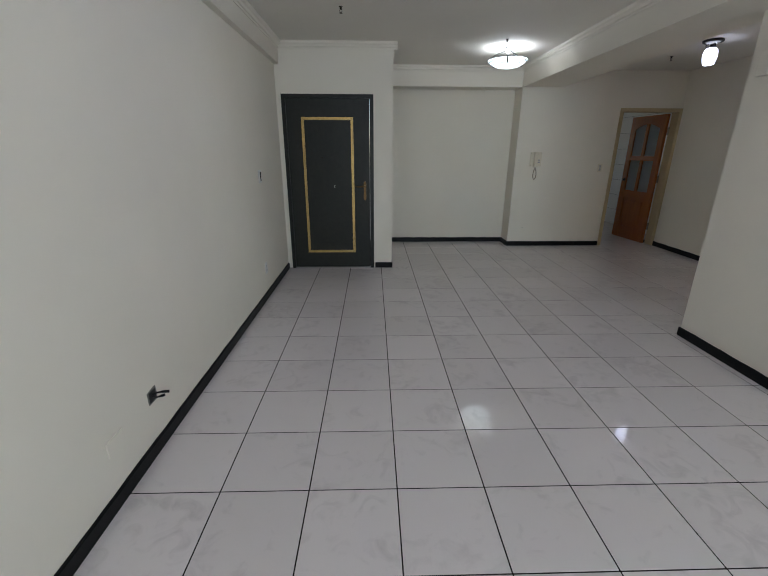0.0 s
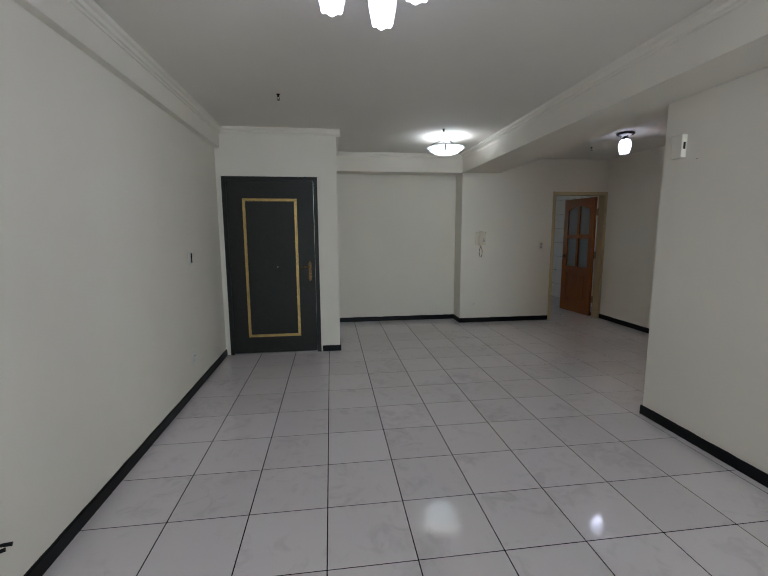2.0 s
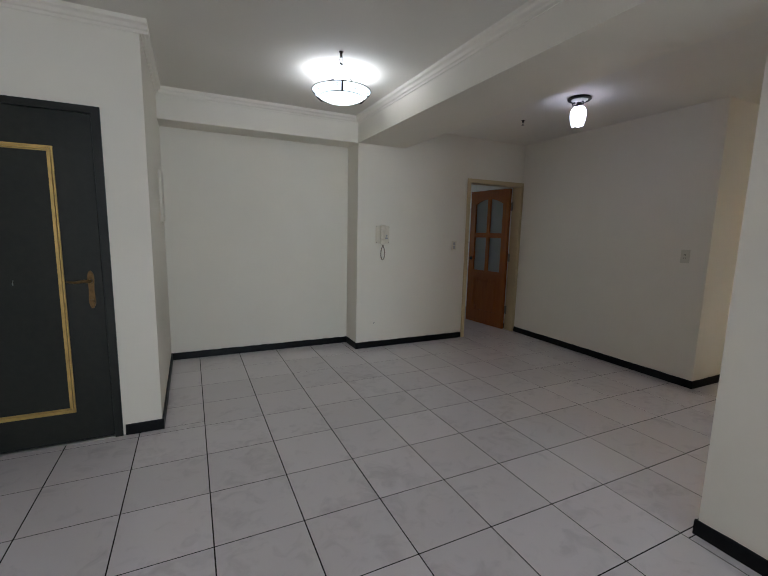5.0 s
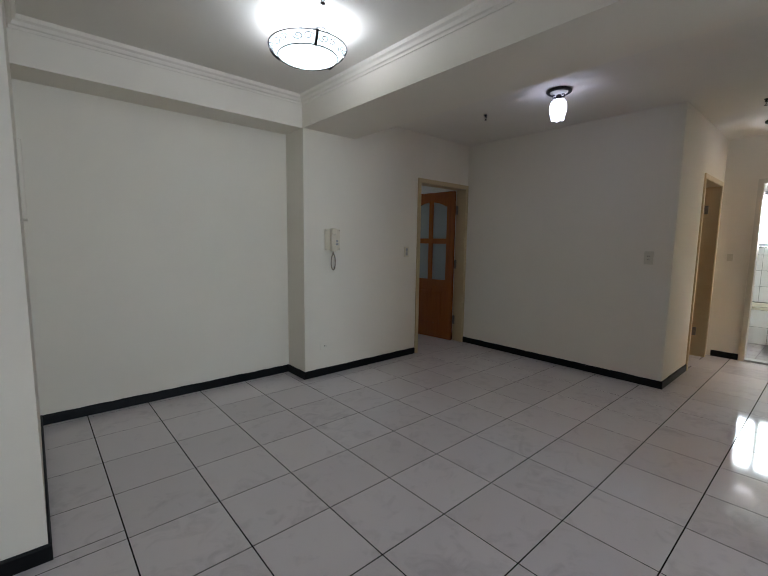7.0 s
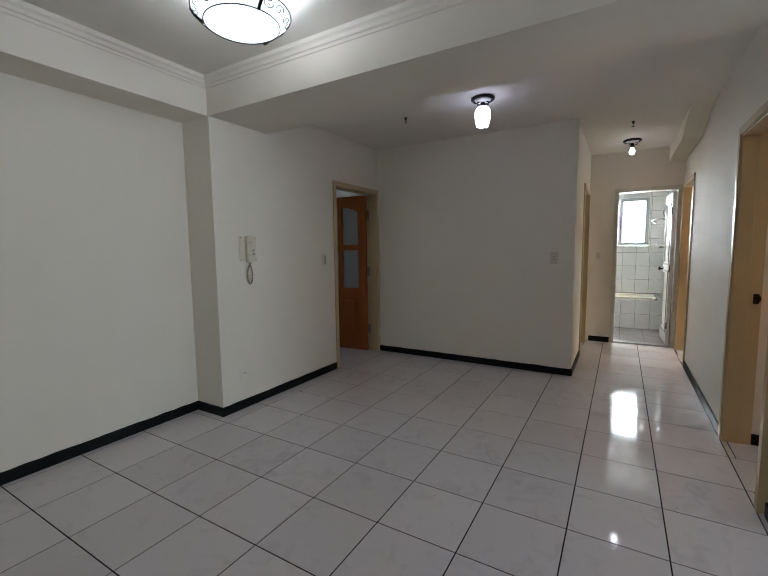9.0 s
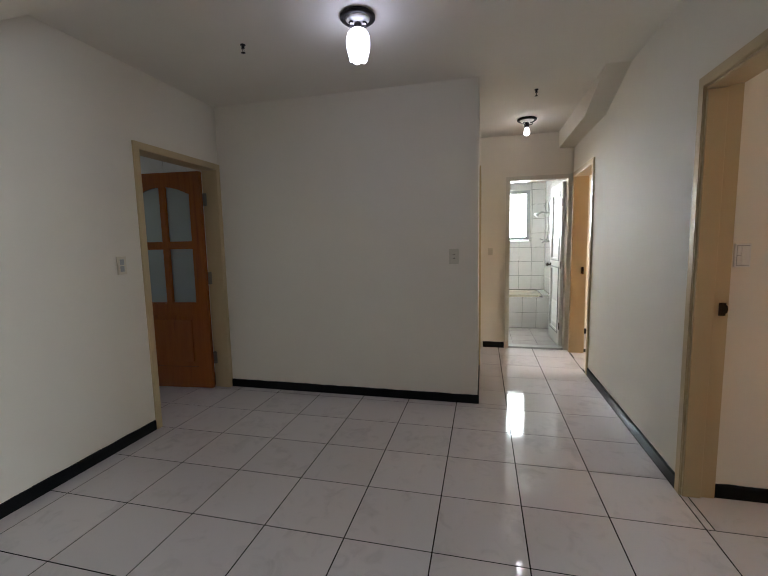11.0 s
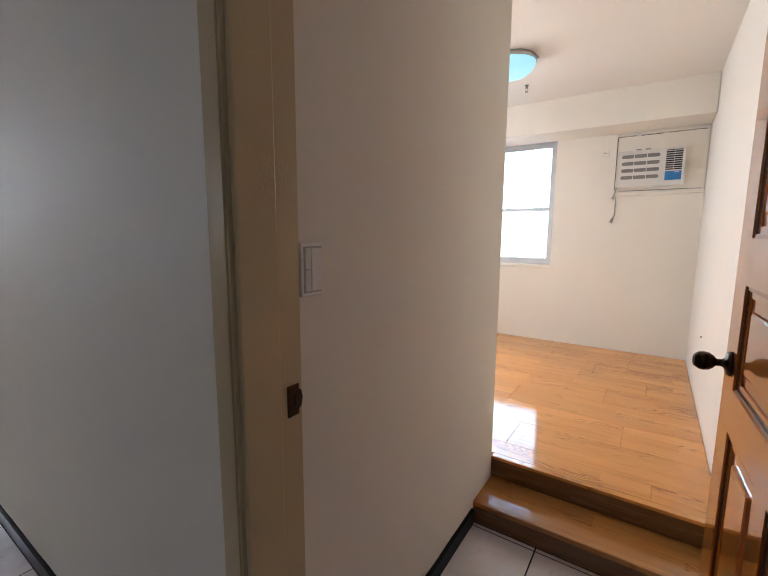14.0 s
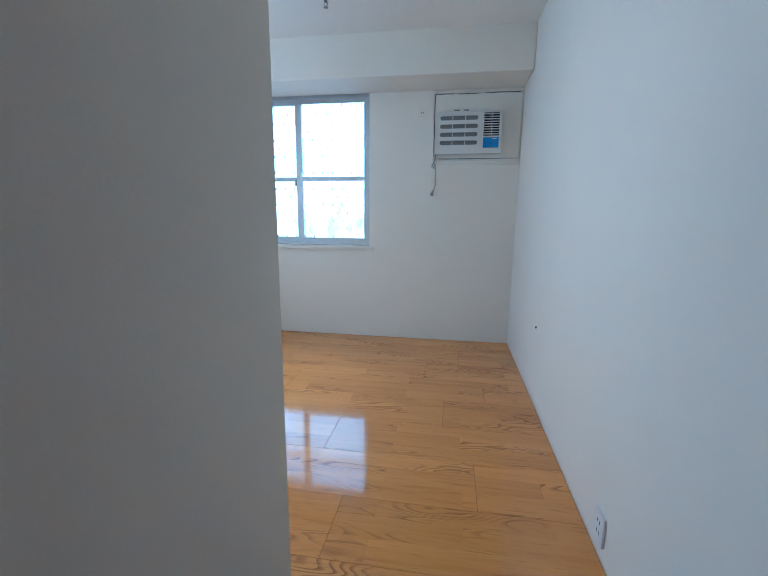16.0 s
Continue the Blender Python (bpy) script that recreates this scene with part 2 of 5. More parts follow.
PLANK = wood_material("oak_laminate", (0.74, 0.325, 0.074), (0.68, 0.28, 0.058), (0.54, 0.20, 0.036), 0.10, 0, 0.8, 0.35, 0.05, True)
RISER = wood_material("brown_step_wood", (0.20, 0.10, 0.04), (0.155, 0.075, 0.03), (0.09, 0.04, 0.016), 0.25, 0, 1.0, 0.4)
PALE_IVORY = gloss("pale_ivory_plastic", (0.73, 0.66, 0.53), 0.4, 0, 0.03, 80)
IVORY = gloss("ivory_plastic", (0.62, 0.58, 0.47), 0.35, 0, 0.03, 80)
GREY_PLASTIC = gloss("grey_plastic", (0.38, 0.38, 0.37), 0.4, 0, 0.05, 80)
WHITE_PLASTIC = gloss("white_plastic", (0.76, 0.75, 0.72), 0.35, 0, 0.03, 60)
DIRTY_WHITE = paint("grimy_white_plastic", (0.70, 0.68, 0.63), 0.4, 0.08, 0.0005)
INTAKE = gloss("dusty_intake_mesh", (0.20, 0.19, 0.18), 0.6, 0, 0.25, 200)
BLUE = gloss("blue_control_panel", (0.05, 0.26, 0.62), 0.35, 0, 0.15, 50)
STEEL = gloss("brushed_steel", (0.45, 0.45, 0.44), 0.3, 1.0, 0.1, 60)
ALU = gloss("anodised_aluminium", (0.50, 0.52, 0.54), 0.35, 0.7, 0.08, 30)
GREY_METAL = gloss("grey_hinge_metal", (0.22, 0.21, 0.19), 0.4, 0.7, 0.2, 50)
BATH_TILE = tile_material("white_wall_tile", (0.86, 0.85, 0.83), (0.82, 0.81, 0.79), 0.08, 1.2, 0.02)
BATH_FLOOR = tile_material("grey_bathroom_floor_tile", (0.33, 0.295, 0.285), (0.26, 0.235, 0.23), 0.3, 2.5, 0.05)
BATH_GROUT = paint("grey_grout", (0.15, 0.14, 0.13), 0.9, 0.2)
TUB = gloss("cream_acrylic", (0.80, 0.75, 0.62), 0.15, 0, 0.02, 10)
GLASS = glass_material("window_glass")
MILK = glass_material("ribbed_door_glass", (0.70, 0.74, 0.74), 0.12)
mn, ml = MILK.node_tree.nodes, MILK.node_tree.links
haze_part, haze_mix = mn.new("ShaderNodeBsdfTranslucent"), mn.new("ShaderNodeMixShader")
haze_face, haze_both = mn.new("ShaderNodeBsdfDiffuse"), mn.new("ShaderNodeMixShader")
haze_part.inputs["Color"].default_value = (0.75, 0.78, 0.78, 1)
haze_face.inputs["Color"].default_value = (0.82, 0.84, 0.83, 1)
haze_mix.inputs[0].default_value = 0.3
ml.new(haze_part.outputs[0], haze_both.inputs[1])
ml.new(haze_face.outputs[0], haze_both.inputs[2])
pane_out = mn["Material Output"].inputs["Surface"]
ml.new(pane_out.links[0].from_socket, haze_mix.inputs[1])
ml.new(haze_both.outputs[0], haze_mix.inputs[2])
ml.new(haze_mix.outputs[0], pane_out)
CORD = gloss("brown_grey_cord", (0.26, 0.20, 0.15), 0.5, 0, 0.15, 60)
SHADE = glow("lit_opal_shade", (0.68, 0.71, 1.0), 6.0)
BOWL = glow("lit_opal_bowl", (0.78, 0.92, 1.0), 2.3)
TREAD = wood_material("brown_laminate", (0.46, 0.205, 0.055), (0.40, 0.17, 0.042), (0.28, 0.105, 0.024), 0.14, 0, 0.8, 0.35, 0.05, True)
OPAL = glow("lit_bathroom_diffuser", (0.96, 0.96, 1.0), 3.0)
BULB = glow("lit_bulb", (0.90, 0.90, 1.0), 21.0)
BLUE_GLASS = glow("lit_pale_blue_glass", (0.30, 0.76, 0.95), 0.72)
BLUE_GLASS.node_tree.nodes["Principled BSDF"].inputs["Base Color"].default_value = (0.42, 0.72, 0.82, 1)
BATH_SKY = glow("bright_sky_by_bathroom", (0.88, 0.93, 1.0), 35.0)
SKYLIGHT = glow("bright_blue_sky", (0.55, 0.82, 1.0), 8.5)
sn, sl = SKYLIGHT.node_tree.nodes, SKYLIGHT.node_tree.links
s_xyz = sn.new("ShaderNodeSeparateXYZ")
sl.new(coords(sn, sl, space="World"), s_xyz.inputs[0])
s_wob = noise_node(sn, sl, coords(sn, sl, (1, 1, 0.2), "World"), 1.6, 4, 0.6)
s_add = sn.new("ShaderNodeMath")
s_add.operation = "MULTIPLY_ADD"
s_add.inputs[1].default_value = 0.22
sl.new(s_wob, s_add.inputs[0])
sl.new(s_xyz.outputs[2], s_add.inputs[2])
s_fac = sn.new("ShaderNodeMapRange")
s_fac.inputs["From Min"].default_value, s_fac.inputs["From Max"].default_value = 0.4, 4.2
sl.new(s_add.outputs[0], s_fac.inputs["Value"])
sl.new(ramp(sn, sl, s_fac.outputs["Result"], [(0.0, (0.86, 0.83, 0.88)), (0.26, (0.82, 0.82, 0.92)), (0.285, (0.42, 0.58, 0.92)), (0.345, (0.46, 0.64, 0.96)), (0.36, (0.52, 0.82, 1.0)), (1.0, (0.45, 0.74, 1.0))]), sn["Principled BSDF"].inputs["Emission Color"])
# daylight on the treetops is put into the glow, whiter in patches
GLOW_TREES = glow("glowing_treetops", (0.78, 0.97, 0.94), 2.5)
hn, hl, hb = GLOW_TREES.node_tree.nodes, GLOW_TREES.node_tree.links, GLOW_TREES.node_tree.nodes["Principled BSDF"]
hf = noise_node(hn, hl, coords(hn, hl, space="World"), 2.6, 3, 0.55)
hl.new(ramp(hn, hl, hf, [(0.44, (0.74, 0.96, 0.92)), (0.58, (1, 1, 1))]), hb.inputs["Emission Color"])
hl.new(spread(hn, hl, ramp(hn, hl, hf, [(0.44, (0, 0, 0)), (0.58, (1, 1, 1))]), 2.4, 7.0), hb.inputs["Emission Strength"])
WIRE = gloss("galvanised_wire", (0.13, 0.14, 0.15), 0.5, 0.6, 0.2, 40)

# ---- mesh helpers ----
ORIGIN = {}


def box(bm, x0, x1, y0, y1, z0, z1, bevel=0.0, segments=2):
    r = bmesh.ops.create_cube(bm, size=1.0)
    vs = r["verts"]
    for v in vs:
        v.co = Vector((x0 + (v.co.x + 0.5) * (x1 - x0), y0 + (v.co.y + 0.5) * (y1 - y0), z0 + (v.co.z + 0.5) * (z1 - z0)))
    if bevel > 0:
        es = list({e for v in vs for e in v.link_edges})
        bmesh.ops.bevel(bm, geom=es, offset=bevel, segments=segments, affect="EDGES", profile=0.5)
    return bm


def grid_solid(bm, us, vs, filled, w0, w1, axis):
    """A slab with rectangular holes: cells between us and vs, filled or not, thickness w0..w1.
    axis x: u runs along x, w is y; axis y: u runs along y, w is x; axis z: u is x, v is y, w is z."""
    def at(u, v, w):
        return {"x": (u, w, v), "y": (w, u, v), "z": (u, v, w)}[axis]
    cache = {}

    def vert(i, j, k):
        if (i, j, k) not in cache:
            cache[(i, j, k)] = bm.verts.new(at(us[i], vs[j], (w0, w1)[k]))
        return cache[(i, j, k)]
    nu, nv = len(us) - 1, len(vs) - 1

    def on(i, j):
        return 0 <= i < nu and 0 <= j < nv and filled(0.5 * (us[i] + us[i + 1]), 0.5 * (vs[j] + vs[j + 1]))
    for i in range(nu):
        for j in range(nv):
            if not on(i, j):
                continue
            for k in (0, 1):
                bm.faces.new([vert(i, j, k), vert(i + 1, j, k), vert(i + 1, j + 1, k), vert(i, j + 1, k)])
            for di, dj, a, b in ((-1, 0, (i, j), (i, j + 1)), (1, 0, (i + 1, j), (i + 1, j + 1)), (0, -1, (i, j), (i + 1, j)), (0, 1, (i, j + 1), (i + 1, j + 1))):
                if not on(i + di, j + dj):
                    bm.faces.new([vert(*a, 0), vert(*b, 0), vert(*b, 1), vert(*a, 1)])
    bmesh.ops.recalc_face_normals(bm, faces=bm.faces[:])
    return bm


def holed(bm, u0, u1, v0, v1, holes, w0, w1, axis):
    us = sorted({u0, u1, *[h[0] for h in holes], *[h[1] for h in holes]})
    vs = sorted({v0, v1, *[h[2] for h in holes], *[h[3] for h in holes]})
    us = [u for u in us if u0 <= u <= u1]
    vs = [v for v in vs if v0 <= v <= v1]
    return grid_solid(bm, us, vs, lambda u, v: not any(a < u < b and c < v < d for a, b, c, d in holes), w0, w1, axis)


def lathe(bm, profile, at, segments=24, squash=1.0, lobes=0, depth=0.0):
    """Turn (radius, height) pairs round a vertical axis at a point; lobes scallop the last ring."""
    rings = []
    last = len(profile) - 1
    for k, (r, h) in enumerate(profile):
        ring = []
        for s in range(segments):
            a = 2 * math.pi * s / segments
            dz = depth * math.cos(lobes * a) * (1 if k == last else 0.35 if k == last - 1 else 0) if lobes else 0
            ring.append(bm.verts.new((at[0] + r * math.cos(a), at[1] + r * math.sin(a) * squash, at[2] + h + dz)))
        rings.append(ring)
    for a, b in zip(rings, rings[1:]):
        for s in range(segments):
            bm.faces.new([a[s], a[(s + 1) % segments], b[(s + 1) % segments], b[s]])
    for ring in (rings[0], rings[-1]):
        if not lobes or ring is rings[0]:
            bm.faces.new(ring)
    bmesh.ops.recalc_face_normals(bm, faces=bm.faces[:])
    for f in bm.faces:
        f.smooth = len(f.verts) == 4
    return bm


def tube(bm, pts, r, segments=8):
    """A round bar through points."""
    pts = [Vector(p) for p in pts]
    rings = []
    for i, p in enumerate(pts):
        d = (pts[min(i + 1, len(pts) - 1)] - pts[max(i - 1, 0)]).normalized()
        side = d.cross(Vector((0, 0, 1)))
        if side.length < 0.05:
            side = d.cross(Vector((1, 0, 0)))
        side.normalize()
        up = side.cross(d).normalized()
        rr = r[i] if isinstance(r, (list, tuple)) else r
        rings.append([bm.verts.new(p + rr * (math.cos(2 * math.pi * s / segments) * side + math.sin(2 * math.pi * s / segments) * up)) for s in range(segments)])
    for a, b in zip(rings, rings[1:]):
        for s in range(segments):
            bm.faces.new([a[s], a[(s + 1) % segments], b[(s + 1) % segments], b[s]]).smooth = True
    bm.faces.new(rings[0])
    bm.faces.new(rings[-1])
    bmesh.ops.recalc_face_normals(bm, faces=bm.faces[:])
    return bm


def extrude_poly(bm, poly, d):
    """A flat polygon (3D points) given depth along the vector d."""
    a = [bm.verts.new(p) for p in poly]
    b = [bm.verts.new(Vector(p) + Vector(d)) for p in poly]
    bm.faces.new(a)
    bm.faces.new(b)
    for i in range(len(a)):
        j = (i + 1) % len(a)
        bm.faces.new([a[i], a[j], b[j], b[i]])
    bmesh.ops.recalc_face_normals(bm, faces=bm.faces[:])
    return bm


def thing(name, at, label, category, group="", kind=""):
    ob = new(name)
    ob.empty_display_size = 0.1
    ob.location = at
    ORIGIN[ob] = Vector(at)
    return tagged(ob, label, category, group, kind)


def part(name, bm, mat, parent, label="", m=None):
    """Link a bmesh, given in the world's coordinates (or put there by m), as one mesh under a thing or part."""
    if m is not None:
        bm.transform(m)
    base = ORIGIN[parent]
    bm.transform(Matrix.Translation(-base))
    me = bpy.data.meshes.new(name)
    bm.to_mesh(me)
    bm.free()
    me.materials.append(mat)
    ob = new(name, me)
    ob.parent = parent
    ORIGIN[ob] = base.copy()
    if label:
        ob["label"] = label
    return ob


def solo(name, bm, mat, label="", category="", kind="", group=""):
    """A thing that is one mesh, with its origin at its base."""
    lo = [min(v.co[k] for v in bm.verts) for k in range(3)]
    hi = [max(v.co[k] for v in bm.verts) for k in range(3)]
    base = Vector(((lo[0] + hi[0]) / 2, (lo[1] + hi[1]) / 2, lo[2]))
    bm.transform(Matrix.Translation(-base))
    me = bpy.data.meshes.new(name)
    bm.to_mesh(me)
    bm.free()
    me.materials.append(mat)
    ob = new(name, me)
    ob.location = base
    ORIGIN[ob] = base
    return tagged(ob, label, category, group, kind)


def B():
    return bmesh.new()


# ---- plan ----
XW = -1.12          # living room, left wall
YE = 5.148          # wall of the entry door
XP = 0.225          # end of that wall
YA = 6.73           # back of the alcove
XC = 2.155          # side of the column, and face of the main beam
YN = 6.408          # wall of the kitchen door
XE = 4.572          # wall between kitchen door and hall
YL = 4.112          # hall, left
YR = 3.068          # hall, right
XH = 6.43           # hall, end
XR = 2.552          # living room, right wall
YR_END = 3.045      # end of that wall
XB = 2.677          # bedroom, right wall
XQ = 3.572          # bedroom, partition by the door
YQ = 1.622          # end of the partition
YB = -0.864         # bedroom, window wall
ZF = 0.212          # bedroom floor
YS = -3.8           # living room, balcony side
H1, H2, H3 = 2.60, 2.56, 2.50   # ceilings: living room, dining and hall, bedroom
ZB = 2.33           # underside of the beams
TOP = 2.78

# ---- walls ----


def wall(name, axis, u0, u1, w0, w1, label, holes=(), z0=0.0, z1=TOP, mat=None):
    bm = B()
    holed(bm, u0, u1, z0, z1, list(holes), w0, w1, axis)
    return solo(name, bm, mat or WALL, label, "wall", "structure")


wall("wall_west", "y", YS - 0.12, YE + 0.14, XW - 0.12, XW, "long cream painted living room wall", mat=WALL)
wall("wall_entry", "x", XW, XP, YE, YE + 0.14, "cream painted wall around the entry door", [(-1.045, -0.025, -1, 2.05)])
wall("wall_entry_return", "y", YE + 0.14, YA + 0.12, XP - 0.12, XP, "cream painted side wall of the alcove")
wall("wall_alcove", "x", XP, XC, YA, YA + 0.12, "cream painted back wall of the alcove")
wall("wall_column", "y", YN + 0.13, YA + 0.12, XC, XC + 0.13, "cream painted column side beside the alcove")
wall("wall_kitchen", "x", XC, XE, YN, YN + 0.13, "cream painted wall with the kitchen doorway", [(3.655, 4.569, -1, 2.05)])
wall("wall_dining", "y", YL, YN + 0.13, XE, XE + 0.12, "cream painted dining area wall")
wall("wall_hall_left", "x", XE + 0.12, XH, YL, YL + 0.12, "cream painted hall wall with a doorway", [(5.44, 6.30, -1, 2.05)])
wall("wall_hall_end", "y", YR, YL + 0.12, XH, XH + 0.12, "cream painted wall at the hall's end with the bathroom doorway", [(YR + 0.012, 3.80, -1, 2.07)])
wall("wall_hall_right", "x", XB, XH + 0.12, YR - 0.13, YR, "cream painted hall wall with two doorways", [(XB - 1, 3.597, -1, 2.06), (5.50, 6.36, -1, 2.07)])
wall("wall_living_right", "y", YS - 0.12, YR_END, XR, XB, "cream painted wall between living room and bedroom")
wall("wall_balcony", "x", XW, XR, YS - 0.12, YS, "plain wall with a wide balcony opening", [(0.45, 2.45, 0.9, 2.3)])
wall("wall_bedroom_partition", "y", YQ, YR - 0.13, XQ, XQ + 0.12, "cream painted partition beside the bedroom door")
wall("wall_bedroom_inner", "x", XQ + 0.12, 5.6, YQ, YQ + 0.12, "plain bedroom wall behind the partition")
wall("wall_bedroom_side", "y", YB - 0.2, YQ + 0.12, 5.6, 5.72, "plain bedroom side wall with a window opening", [(-0.4, 1.1, 0.9, 2.2)])
wall("wall_bedroom_window", "x", XR, 5.6, YB - 0.16, YB, "cream painted bedroom wall with window and air conditioner opening", [(3.86, 5.16, 1.0, 2.232), (2.83, 3.328, 1.735, 2.045)])
wall("wall_kitchen_left", "y", YN + 0.13, 9.8, 2.55, 2.67, "plain kitchen side wall", mat=WHITE_WALL)
wall("wall_kitchen_back", "x", 2.67, 5.2, 9.6, 9.72, "plain kitchen back wall", [(2.8, 4.0, 1.1, 2.1)], mat=WHITE_WALL)
wall("wall_kitchen_side", "y", YN + 0.13, 9.6, 5.08, 5.2, "plain kitchen wall behind the tiles", mat=BATH_GROUT)
wall("wall_kitchen_jog", "x", XE + 0.12, 5.08, YN + 0.01, YN + 0.13, "plain kitchen wall by the door", mat=WHITE_WALL)
wall("wall_left_room_back", "x", 4.7, 6.55, 6.15, 6.27, "plain wall of the room off the hall")
wall("wall_left_room_side", "y", YL + 0.12, 6.15, 6.43, 6.55, "plain side wall of the room off the hall")
wall("wall_right_room_back", "x", 5.0, 8.6, -0.4, -0.28, "plain wall of the side room with a window opening", [(5.2, 6.6, 0.9, 2.1)])
wall("wall_right_room_side", "y", -0.28, YR - 0.13, 7.4, 7.52, "plain side wall of the side room")
wall("wall_right_room_other", "y", YQ + 0.12, YR - 0.13, 4.88, 5.0, "plain wall of the side room")

# ---- bathroom shell ----
XT, XK = 7.68, 8.42
wall("wall_bath_right", "x", XH + 0.12, XK + 0.15, YR - 0.11, YR + 0.01, "bathroom wall behind the tiles", mat=BATH_GROUT)
wall("wall_bath_left", "x", XH + 0.12, XK + 0.15, 4.9, 5.02, "bathroom side wall", mat=WHITE_WALL)
wall("wall_bath_front", "y", YL + 0.12, 4.9, XH + 0.12, XH + 0.16, "bathroom front wall", mat=WHITE_WALL)
wall("wall_bath_window", "y", YR + 0.01, 4.9, XK, XK + 0.15, "bathroom outer wall with a window", [(3.32, 4.42, 1.33, 2.15)], mat=WHITE_WALL)

# ---- floors and ceilings ----
floor = solo("floor", box(B(), XW - 0.12, XH + 0.1, -1.12, YA + 0.12, -0.12, -0.0014), GROUT, "white-grey ceramic tiled floor with thin dark joints", "floor", "structure")
solo("floor_rear", box(B(), XW - 0.12, XR + 0.1, YS - 0.12, -1.12, -0.12, 0.0), TILE, "white-grey tiled floor by the balcony", "floor", "structure")
solo("floor_kitchen", box(B(), 2.55, 5.2, YA + 0.12, 9.72, -0.12, 0.0), TILE, "pale ceramic kitchen floor", "floor", "structure")
solo("floor_right_room", box(B(), XH + 0.1, 7.52, -0.4, YR, -0.12, -0.005), TILE, "pale ceramic side room floor", "floor", "structure")
bath_floor = solo("floor_bathroom", box(B(), XH + 0.1, XK + 0.15, YR, 5.02, -0.12, -0.006), BATH_GROUT, "grey tiled bathroom floor", "floor", "structure")
bed_floor = solo("floor_bedroom", box(B(), XB, 5.6, YB, YQ - 0.012, -0.004, ZF - 0.012), RISER, "raised oak laminate bedroom floor", "floor", "structure")

solo("ceiling_living", box(B(), XW - 0.12, XC + 0.02, YS - 0.12, YA + 0.12, H1, H1 + 0.12), CEIL, "off-white painted living room ceiling", "ceiling", "structure")
solo("ceiling_dining", box(B(), 2.7, XH + 0.12, YR - 0.1, YN + 0.1, H2, H2 + 0.12), CEIL, "off-white painted dining and hall ceiling", "ceiling", "structure")
solo("ceiling_bedroom", box(B(), XB - 0.05, 5.7, YB - 0.1, YR - 0.13, H3, H3 + 0.12), CEIL, "off-white painted bedroom ceiling", "ceiling", "structure")
solo("ceiling_kitchen", box(B(), 2.55, 5.2, YN + 0.13, 9.72, 2.42, 2.5), CEIL, "white panelled kitchen ceiling", "ceiling", "structure")
bm = B()
box(bm, XH + 0.12, XK + 0.15, YR - 0.1, 5.02, 2.278, 2.35)
x = XH + 0.12
while x < XK:
    box(bm, x + 0.003, min(x + 0.197, XK), YR + 0.011, 4.9, 2.27, 2.2785)
    x += 0.2
solo("ceiling_bathroom", bm, CEIL, "white panelled bathroom ceiling", "ceiling", "structure")
solo("ceiling_left_room", box(B(), 4.69, 6.55, YL + 0.12, 6.27, 2.56, 2.68), CEIL, "plain ceiling of the room off the hall", "ceiling", "structure")
solo("ceiling_right_room", box(B(), 5.0, 7.52, -0.4, YR - 0.13, 2.56, 2.68), CEIL, "plain ceiling of the side room", "ceiling", "structure")

# ---- beams ----
solo("beam_west", box(B(), XW, XW + 0.055, YS, YE, 2.375, H1 + 0.02), WALL, "shallow cream painted beam along the wall", "beam", "structure")
bm = B()
extrude_poly(bm, [(XC, YS, ZB), (XB - 0.01, YS, ZB), (XB - 0.01, YR - 0.125, ZB), (2.73, YR - 0.125, ZB), (2.73, YN, ZB), (XC, YN, ZB)], (0, 0, 0.3))
solo("beam_main", bm, WALL, "cream painted ceiling beam across the room", "beam", "structure")
solo("beam_alcove", box(B(), XP, XC, YN + 0.012, YA, ZB, H1 + 0.02), WALL, "cream painted beam over the alcove", "beam", "structure")
bm = B()
extrude_poly(bm, [(XH, YR, 2.375), (5.2, YR, 2.375), (4.6, YR, H2 + 0.001), (4.6, YR, H2 + 0.02), (XH, YR, H2 + 0.02)], (0, 0.165, 0))
solo("beam_hall", bm, WALL, "cream painted beam along the hall", "beam", "structure")
solo("beam_bedroom", box(B(), XB, 5.6, YB, -0.48, 2.215, H3 + 0.02, 0.01), WALL, "cream painted beam over the bedroom window", "beam", "structure")

# ---- cornice round the living room ceiling ----
PROFILE = [(0, -0.075), (0.007, -0.075), (0.009, -0.058), (0.02, -0.053), (0.027, -0.034), (0.042, -0.024), (0.045, 0.0), (0, 0.0)]


def cornice(p, q, nx, ny):
    """One run from p to q; n points into the room."""
    bm = B()
    poly = [(p[0] + nx * d, p[1] + ny * d, H1 + h) for d, h in PROFILE]
    extrude_poly(bm, poly, (q[0] - p[0], q[1] - p[1], 0))
    return solo("trim_cornice", bm, WALL, "stepped cream painted ceiling cornice", "cornice", "structure")


cornice((XW + 0.055, YS), (XW + 0.055, YE), 1, 0)
cornice((XW + 0.055, YE), (XP + 0.045, YE), 0, -1)
cornice((XP, YE), (XP, YN + 0.012), 1, 0)
cornice((XP, YN + 0.012), (XC, YN + 0.012), 0, -1)
cornice((XC, YS), (XC, YN + 0.012), -1, 0)

# ---- baseboards ----
rng = random.Random(4)


